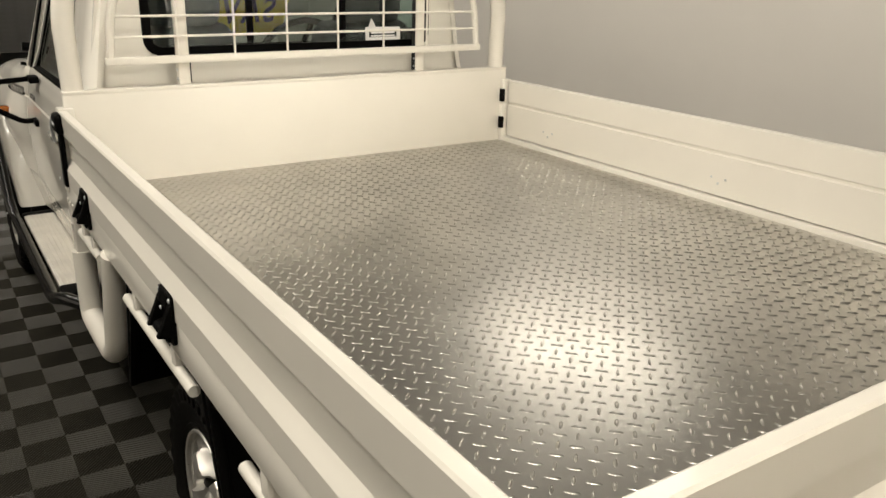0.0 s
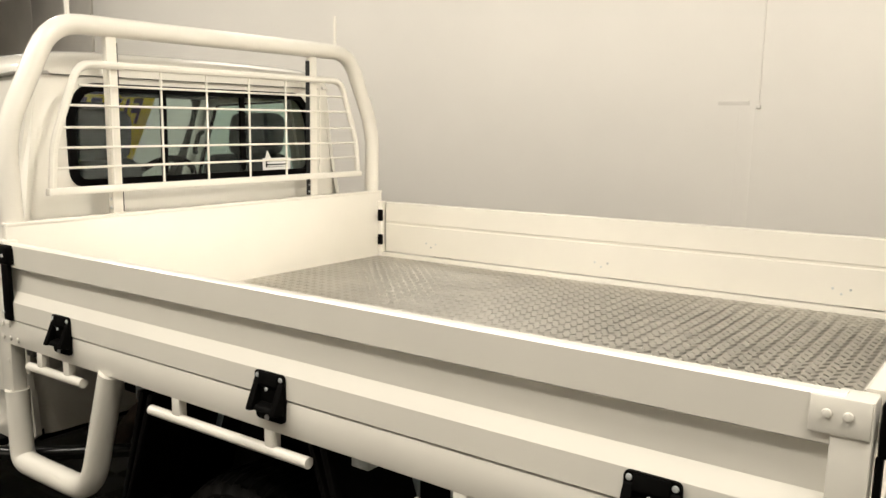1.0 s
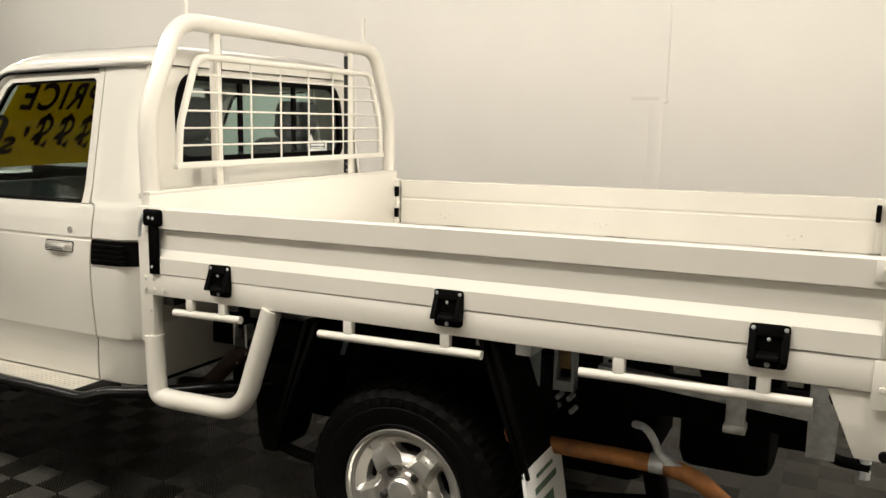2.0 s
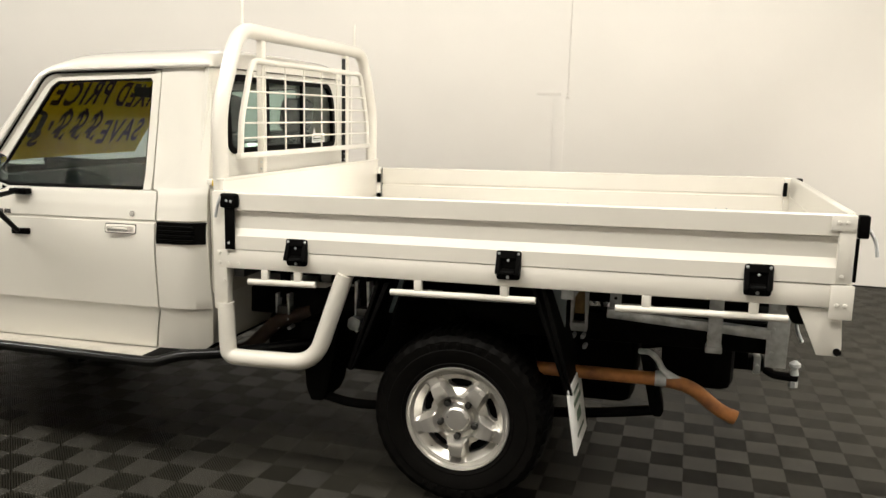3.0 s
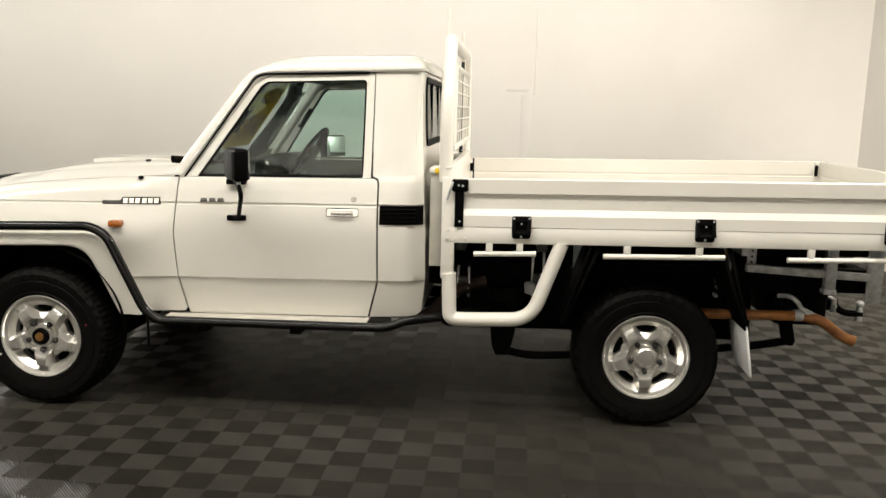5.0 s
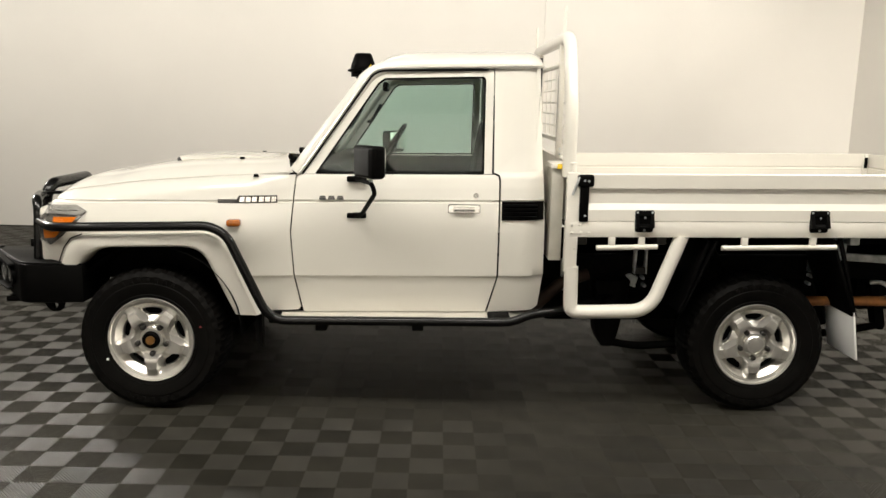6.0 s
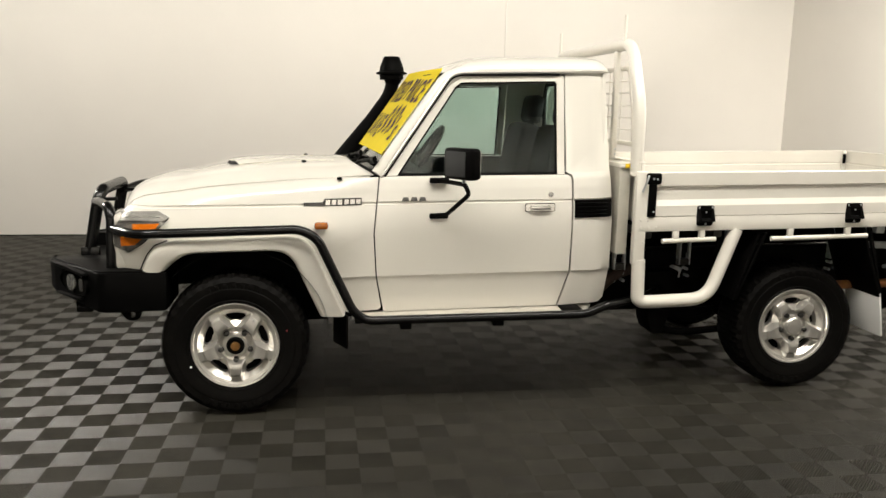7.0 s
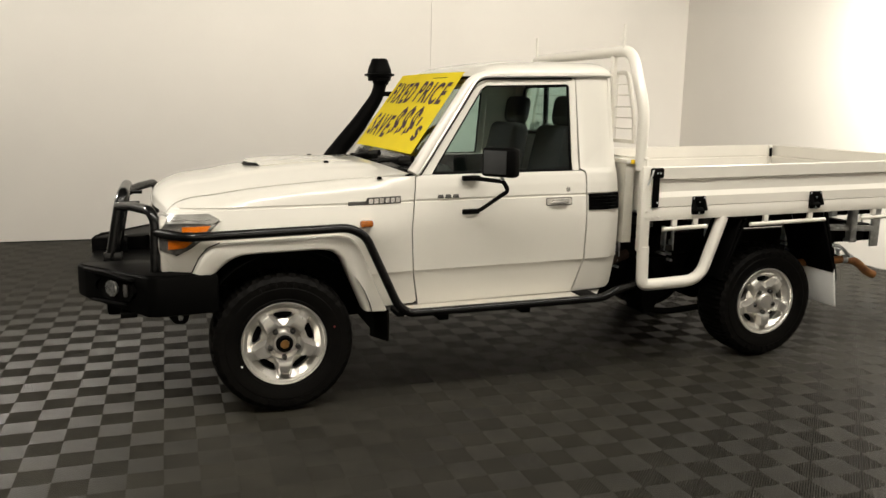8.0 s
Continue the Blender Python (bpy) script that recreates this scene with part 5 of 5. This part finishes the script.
# ---- underbody ----
for s in (-1, 1):
    part("chassis_rail", box(-0.55, 4.42, s * 0.34, s * 0.42, 0.60, 0.73, 0.01), UNDER, truck)
    part("tray_runner", box(2.12, 4.50, s * 0.345, s * 0.415, 0.80, 0.885, 0.004), UNDER, truck)
    spring = part("leaf_spring", tube([(2.44, s * 0.53, 0.262), (2.60, s * 0.53, 0.228), (2.85, s * 0.53, 0.242), (3.18, s * 0.53, 0.265), (3.565, s * 0.53, 0.296), (3.80, s * 0.53, 0.322), (3.985, s * 0.53, 0.356)], 0.022, 0.12, 10), UNDER, truck)
    part("spring_hanger", prism([(2.36, 0.62), (2.56, 0.62), (2.50, 0.30), (2.47, 0.235), (2.41, 0.235), (2.385, 0.30)], "y", s * 0.36, s * 0.57, 0.012), UNDER, spring)
    part("spring_shackle", prism([(3.90, 0.60), (3.955, 0.60), (4.010, 0.365), (4.000, 0.338), (3.970, 0.338), (3.955, 0.36)], "y", s * 0.49, s * 0.57, 0.006), UNDER, spring)
    part("damper", drum((3.28, s * 0.42, 0.34), (3.02, s * 0.40, 0.80), 0.032), UNDER, truck)
    for x, z0, z1 in ((2.218, 0.618, 0.715), (2.630, 0.636, 0.800), (3.632, 0.650, 0.820)):
        clamp = part("tray_clamp", box(x - 0.036, x + 0.036, s * 0.425, s * 0.475, z0, z0 + 0.036, 0.003), STEEL if x > 3 else GUNMETAL, truck, "galvanised tray clamp" if x > 3 else "dark steel tray clamp")
        for e in (-1, 1):
            part("clamp_plate", prism([(x + e * 0.036, z0), (x + e * 0.036, z1), (x + e * 0.022, z1), (x + e * 0.026, z0 + 0.06), (x + e * 0.030, z0)], "y", s * 0.43, s * 0.476), STEEL, clamp)
            part("clamp_bolt", drum((x + e * 0.020, s * 0.42, z0 - 0.026), (x + e * 0.020, s * 0.472, z0 - 0.026), 0.010, 6), STEEL, clamp)
            part("clamp_bolt", drum((x + e * 0.030, s * 0.42, z0 - 0.070), (x + e * 0.030, s * 0.470, z0 - 0.070), 0.010, 6), STEEL, clamp)
        part("packing_block", box(x - 0.020, x + 0.020, s * 0.425, s * 0.462, z0 + 0.075, 0.90, 0.003), PACK if x > 3 else UNDER, clamp, "brown packing block" if x > 3 else "")
        part("outrigger", box(x - 0.025, x + 0.025, s * 0.42, s * 0.86, 0.872, 0.930, 0.004), STEEL if x > 3 else GUNMETAL, clamp)
    for gx, lean in ((3.545, 1), (2.85, -1)):
        part("guard_bracket", prism([(gx - 0.045, 0.90), (gx + 0.05, 0.90), (gx + 0.015 + lean * 0.035, 0.70), (gx - 0.005 + lean * 0.035, 0.70)], "y", s * 0.60, s * 0.608, 0.002), GUSSET, truck, "blue-grey steel guard bracket")
    stay = part("perforated_plate", box(3.757, 3.805, s * 0.44, s * 0.448, 0.745, 0.90, 0.002), STEEL, truck, "galvanised perforated plate")
    for z in (0.77, 0.80, 0.83, 0.86):
        part("plate_hole", drum((3.781, s * 0.444, z), (3.781, s * 0.4495, z), 0.007, 8), UNDER, stay)
part("rear_axle", tube([(3.18, -0.60, 0.32), (3.18, 0.60, 0.32)], 0.05, 0), UNDER, truck)
part("rear_differential", turned(lathe([(-0.17, 0.0), (-0.15, 0.09), (-0.06, 0.155), (0.06, 0.155), (0.15, 0.09), (0.17, 0.0)], 24), Matrix.Translation((3.18, 0.0, 0.325))), UNDER, truck)
part("front_axle", tube([(0.0, -0.66, 0.375), (0.0, 0.66, 0.375)], 0.05, 0), UNDER, truck)
part("front_differential", turned(lathe([(-0.15, 0.0), (-0.13, 0.09), (-0.05, 0.14), (0.05, 0.14), (0.13, 0.09), (0.15, 0.0)], 24), Matrix.Translation((0.0, 0.2, 0.37))), UNDER, truck)
part("radius_arm", box(0.02, 0.85, -0.42, -0.36, 0.37, 0.43, 0.01), UNDER, truck)
part("radius_arm", box(0.02, 0.85, 0.36, 0.42, 0.37, 0.43, 0.01), UNDER, truck)
part("gearbox", box(0.55, 1.65, -0.17, 0.17, 0.38, 0.62, 0.05), UNDER, truck)
part("sump", box(-0.25, 0.5, -0.2, 0.2, 0.47, 0.7, 0.05), UNDER, truck)
part("drive_shaft", tube([(1.65, 0.0, 0.50), (3.05, 0.0, 0.36)], 0.036, 0), UNDER, truck)
part("fuel_tank", box(2.08, 2.95, -0.40, 0.34, 0.335, 0.60, 0.05), UNDER, truck)
part("air_tank", tube([(2.583, -0.47, 0.596), (2.583, -0.36, 0.596)], 0.032, 0, 18), STEEL, truck, "short grey cylinder under the tray")
part("rear_fuel_tank", box(3.40, 3.87, -0.28, 0.30, 0.265, 0.60, 0.06), UNDER, truck)
part("rear_silencer", box(3.98, 4.29, -0.26, 0.26, 0.365, 0.62, 0.05), UNDER, truck)
# Hidden dark slab, added to darken the tray floor's underside.
part("tray_shade_slab", box(2.16, 4.50, -0.84, 0.84, 0.935, 0.954), UNDER, truck)
part("down_pipe", tube([(1.85, -0.44, 0.39), (2.00, -0.45, 0.405), (2.19, -0.45, 0.585), (2.34, -0.41, 0.62)], 0.036, 0.06, 16), SHADEPIPE, truck, "brown exhaust down pipe, coloured darker for shade")
# Front run takes the underbody black in place of shade.
part("front_pipe", tube([(1.95, -0.15, 0.42), (2.30, -0.22, 0.50), (2.70, -0.30, 0.60), (3.00, -0.50, 0.60), (3.20, -0.60, 0.535), (3.42, -0.62, 0.517)], 0.0275, 0.10, 18), UNDER, truck)
exhaust = part("exhaust_pipe", tube([(3.42, -0.62, 0.517), (4.00, -0.62, 0.518), (4.11, -0.62, 0.500), (4.21, -0.62, 0.420), (4.275, -0.62, 0.388)], 0.0275, 0.10, 18, caps=False), RUST, truck, "rust-brown exhaust pipe")
part("pipe_tip", tube([(4.262, -0.62, 0.397), (4.285, -0.62, 0.388)], 0.029, 0, 18, caps=False), RUST, exhaust)
hang = tube([(3.90, -0.56, 0.610), (3.945, -0.60, 0.622), (3.985, -0.635, 0.590), (4.005, -0.650, 0.535)], 0.012, 0.03, 10)
for v in hang.verts:
    v.co.x += (v.co.x - 3.98) * 1.6 * smooth(0.58, 0.53, v.co.z) if v.co.z < 0.58 else 0
part("pipe_hanger", hang, STEEL, exhaust, "bright pipe hanger")
part("hanger_strap", turned(lathe([(-0.022, 0.031), (0.022, 0.031)], 24), Matrix.Translation((3.99, -0.62, 0.520)) @ Matrix.Rotation(radians(90), 4, "Z")), STEEL, exhaust)
# galvanised rear frame and tow bar
for s in (-1, 1):
    frame_rail = part("rear_frame_rail", box(3.75, 4.40, s * 0.44, s * 0.48, 0.678, 0.718, 0.003), STEEL, truck, "galvanised rear frame rail")
    for v in frame_rail.data.vertices:
        v.co.z += 0.042 * (4.40 - v.co.x) / 0.65
    part("rear_frame_post", box(4.16, 4.215, s * 0.45, s * 0.50, 0.62, 0.90, 0.003), STEEL, truck)
    part("post_foot", box(4.155, 4.220, s * 0.44, s * 0.505, 0.610, 0.635, 0.003), STEEL, truck)
    plate_end = part("rear_frame_plate", prism([(4.385, 0.90), (4.475, 0.90), (4.468, 0.56), (4.39, 0.56)], "y", s * 0.450, s * 0.462, 0.002), STEEL, truck, "galvanised end plate")
    rivets([(4.41, 0.80), (4.41, 0.72), (4.41, 0.62)], s, 0.463, 0.008, plate_end, "plate_bolt", STEEL)
    part("tail_lamp", box(4.44, 4.50, s * 0.52, s * 0.70, 0.80, 0.875, 0.02), BLACK, truck)
part("rear_crossmember", box(4.36, 4.44, -0.42, 0.42, 0.60, 0.72, 0.01), UNDER, truck)
tow = part("tow_bar", box(4.10, 4.43, -0.032, 0.032, 0.412, 0.472, 0.006), UNDER, truck, "black tow bar with ball")
for s in (-1, 1):
    part("tow_hanger", box(4.30, 4.36, s * 0.032, s * 0.046, 0.42, 0.62, 0.003), UNDER, tow)
part("tow_sleeve", box(4.385, 4.415, -0.044, 0.044, 0.402, 0.482, 0.004), STEEL, tow, "galvanised sleeve")
part("tow_pin", drum((4.40, -0.075, 0.442), (4.40, 0.075, 0.442), 0.008, 8), STEEL, tow)
part("tow_tongue", tube([(4.41, 0.0, 0.442), (4.47, 0.0, 0.392), (4.58, 0.0, 0.385)], 0.020, 0.03, 10), UNDER, tow)
part("tow_ball", turned(lathe([(0.0, 0.0), (0.0, 0.020), (0.022, 0.016), (0.030, 0.014), (0.040, 0.025), (0.054, 0.025), (0.066, 0.010), (0.068, 0.0)], 20), Matrix.Translation((4.565, 0.0, 0.400)) @ Matrix.Rotation(radians(90), 4, "X")), STEEL, tow, "steel tow ball")
part("tow_nut", drum((4.565, 0.0, 0.343), (4.565, 0.0, 0.372), 0.020, 6), STEEL, tow)
part("trailer_plug", tube([(4.50, -0.25, 0.78), (4.53, -0.25, 0.66), (4.55, -0.25, 0.62)], 0.008, 0.03, 8), STEEL, truck)

# ---- price sign on the windscreen ----


def sign_at(a, b, lift=0.0):
    """a: 0 at the driver's end to 1 at the kerb end; b: 0 at the bottom to 1 at the top."""
    far = Vector((0.703, 0.45, 1.329)).lerp(Vector((1.031, 0.45, 1.789)), b)
    near_edge = Vector((0.772, -0.63, 1.325)).lerp(Vector((1.110, -0.57, 1.787)), b)
    p = far.lerp(near_edge, a) + Vector((-0.8, 0, 0.55)) * (0.010 + 0.006 * 4 * a * (1 - a) + lift)
    p.z += RAKE * p.x
    return p


sheet = surface(lambda a, b: sign_at(a, b), 24, 8, 0.0015)
sign = tagged(part("price_sign", sheet, YELLOW, rake=False), "yellow card price sign on the windscreen", "sign")


def sign_text(words, a0, a1, b0, b1, name, slant=0.12):
    """Letters laid on the card; they show through it from behind."""
    curve = bpy.data.curves.new(name, "FONT")
    curve.body, curve.size, curve.shear, curve.offset = words, 1.0, slant, 0.026
    curve.space_character = 1.22
    temp = new(name, curve)
    bpy.context.view_layer.update()
    me = bpy.data.meshes.new_from_object(temp.evaluated_get(bpy.context.evaluated_depsgraph_get()))
    bpy.data.objects.remove(temp)
    bm = bmesh.new()
    bm.from_mesh(me)
    xs, ys = [v.co.x for v in bm.verts], [v.co.y for v in bm.verts]
    lo, hi, bot, top = min(xs), max(xs), min(ys), max(ys)
    for k in range(1, 24):
        bmesh.ops.bisect_plane(bm, geom=bm.verts[:] + bm.edges[:] + bm.faces[:], dist=1e-5, plane_co=(lo + (hi - lo) * k / 24, 0, 0), plane_no=(1, 0, 0))
    made = bmesh.new()
    flat = {}
    for v in bm.verts:
        a, b = a0 + (a1 - a0) * (v.co.x - lo) / (hi - lo), b0 + (b1 - b0) * (v.co.y - bot) / (top - bot)
        wob = 0.012 * math.sin(11 * a + 3 * b0)
        flat[v.index] = (made.verts.new(sign_at(a, b + wob, 0.0030)), made.verts.new(sign_at(a, b + wob, -0.0035)))
    for f in bm.faces:
        made.faces.new([flat[v.index][0] for v in f.verts])
        made.faces.new([flat[v.index][1] for v in f.verts][::-1])
    bm.free()
    return part(name, made, INK, sign, rake=False)


sign_text("FIXED", 0.055, 0.455, 0.60, 0.88, "lettering_fixed")
sign_text("PRICE", 0.515, 0.95, 0.60, 0.88, "lettering_price")
sign_text("SAVE", 0.06, 0.42, 0.14, 0.44, "lettering_save")
for a0 in (0.45, 0.575, 0.70):
    sign_text("$", a0, a0 + 0.100, 0.07, 0.55, "dollar_mark")
sign_text("'s", 0.825, 0.935, 0.15, 0.43, "lettering_end")

# ---- floor tiles ----
# Each tile is four squares of diagonal ribs; the ribs of neighbouring squares cross.
SQ = 0.1524
TILE_X, TILE_Y = 0.148, -1.465
RIBS = 10
# half the rib's round-topped section: place across, height, and the way the surface faces
HALF_RIB = [(0.34, -0.014, 0.99, 0.10), (0.29, -0.0030, 0.85, 0.53), (0.15, 0.0, 0.30, 0.95)]
RIB = [(-x, z, -nx, nz) for x, z, nx, nz in HALF_RIB] + HALF_RIB[::-1]


def rib_square(ox, oy, flip, verts, faces, normals):
    """Ribs at 45 degrees, clipped to one square."""
    pitch = SQ / RIBS
    for k in range(2 * RIBS):
        lines = []
        for across, z, nx, nz in RIB:
            off = min(max((k + 0.5 + across) * pitch, 0.0002), 2 * SQ - 0.0002)
            # the line x + y = off inside the square
            xa, xb = max(0, off - SQ), min(SQ, off)
            lines.append(((xa, off - xa, z), (xb, off - xb, z)))
        first = len(verts)
        for (a, b), (_, _, across, up) in zip(lines, RIB):
            for x, y, z in (a, b):
                verts.append((ox + (SQ - x if flip else x), oy + y, z))
                normals.append(Vector((-across if flip else across, across, up * 1.414)).normalized())
        for i in range(5):
            q = (first + 2 * i, first + 2 * i + 1, first + 2 * i + 3, first + 2 * i + 2)
            faces.append(q[::-1] if flip else q)


def tile_geometry():
    verts, faces, normals = [], [], []
    for i in range(2):
        for j in range(2):
            rib_square(i * SQ, j * SQ, (i + j) % 2 == 1, verts, faces, normals)
    return verts, faces, normals


tv, tf, tn = tile_geometry()
tile_mesh = bpy.data.meshes.new("floor_tile")
tile_mesh.from_pydata(tv, [], tf)
tile_mesh.shade_smooth()
tile_mesh.normals_split_custom_set_from_vertices(tn)
tile_mesh.materials.append(TILE)
near, rest = [], []
i0, i1 = math.ceil((X0 - TILE_X) / (2 * SQ)), math.floor((X1 - TILE_X) / (2 * SQ))
j0, j1 = math.ceil((Y0 - TILE_Y) / (2 * SQ)), math.floor((Y1 - TILE_Y) / (2 * SQ))
for i in range(i0, i1 + 1):
    for j in range(j0, j1 + 1):
        x, y = TILE_X + i * 2 * SQ, TILE_Y + j * 2 * SQ
        if x + 2 * SQ > X1 or y + 2 * SQ > Y1:
            continue
        (near if -1.9 < x < 4.6 and -3.6 < y < 0.5 else rest).append((x, y))
near.sort(key=lambda p: (p[0] - 1.2) ** 2 * 0.5 + (p[1] + 2.0) ** 2)
rest += near[290:]
for x, y in near[:290]:
    piece = new("tile", tile_mesh)
    piece.parent, piece.location = floor, (x, y, 0)
tva, tfa = np.array(tv), np.array(tf)
all_v = np.concatenate([tva + (x, y, 0) for x, y in rest])
all_f = np.concatenate([tfa + k * len(tva) for k in range(len(rest))])
rest_mesh = bpy.data.meshes.new("floor_tiles")
rest_mesh.from_pydata(all_v.tolist(), [], all_f.tolist())
rest_mesh.shade_smooth()
rest_mesh.normals_split_custom_set_from_vertices(np.tile(np.array(tn), (len(rest), 1)).tolist())
rest_mesh.materials.append(TILE)
rest_ob = tagged(new("floor_tiles", rest_mesh), "grey ribbed interlocking floor tiles", kind="stuff")
rest_ob.parent = floor
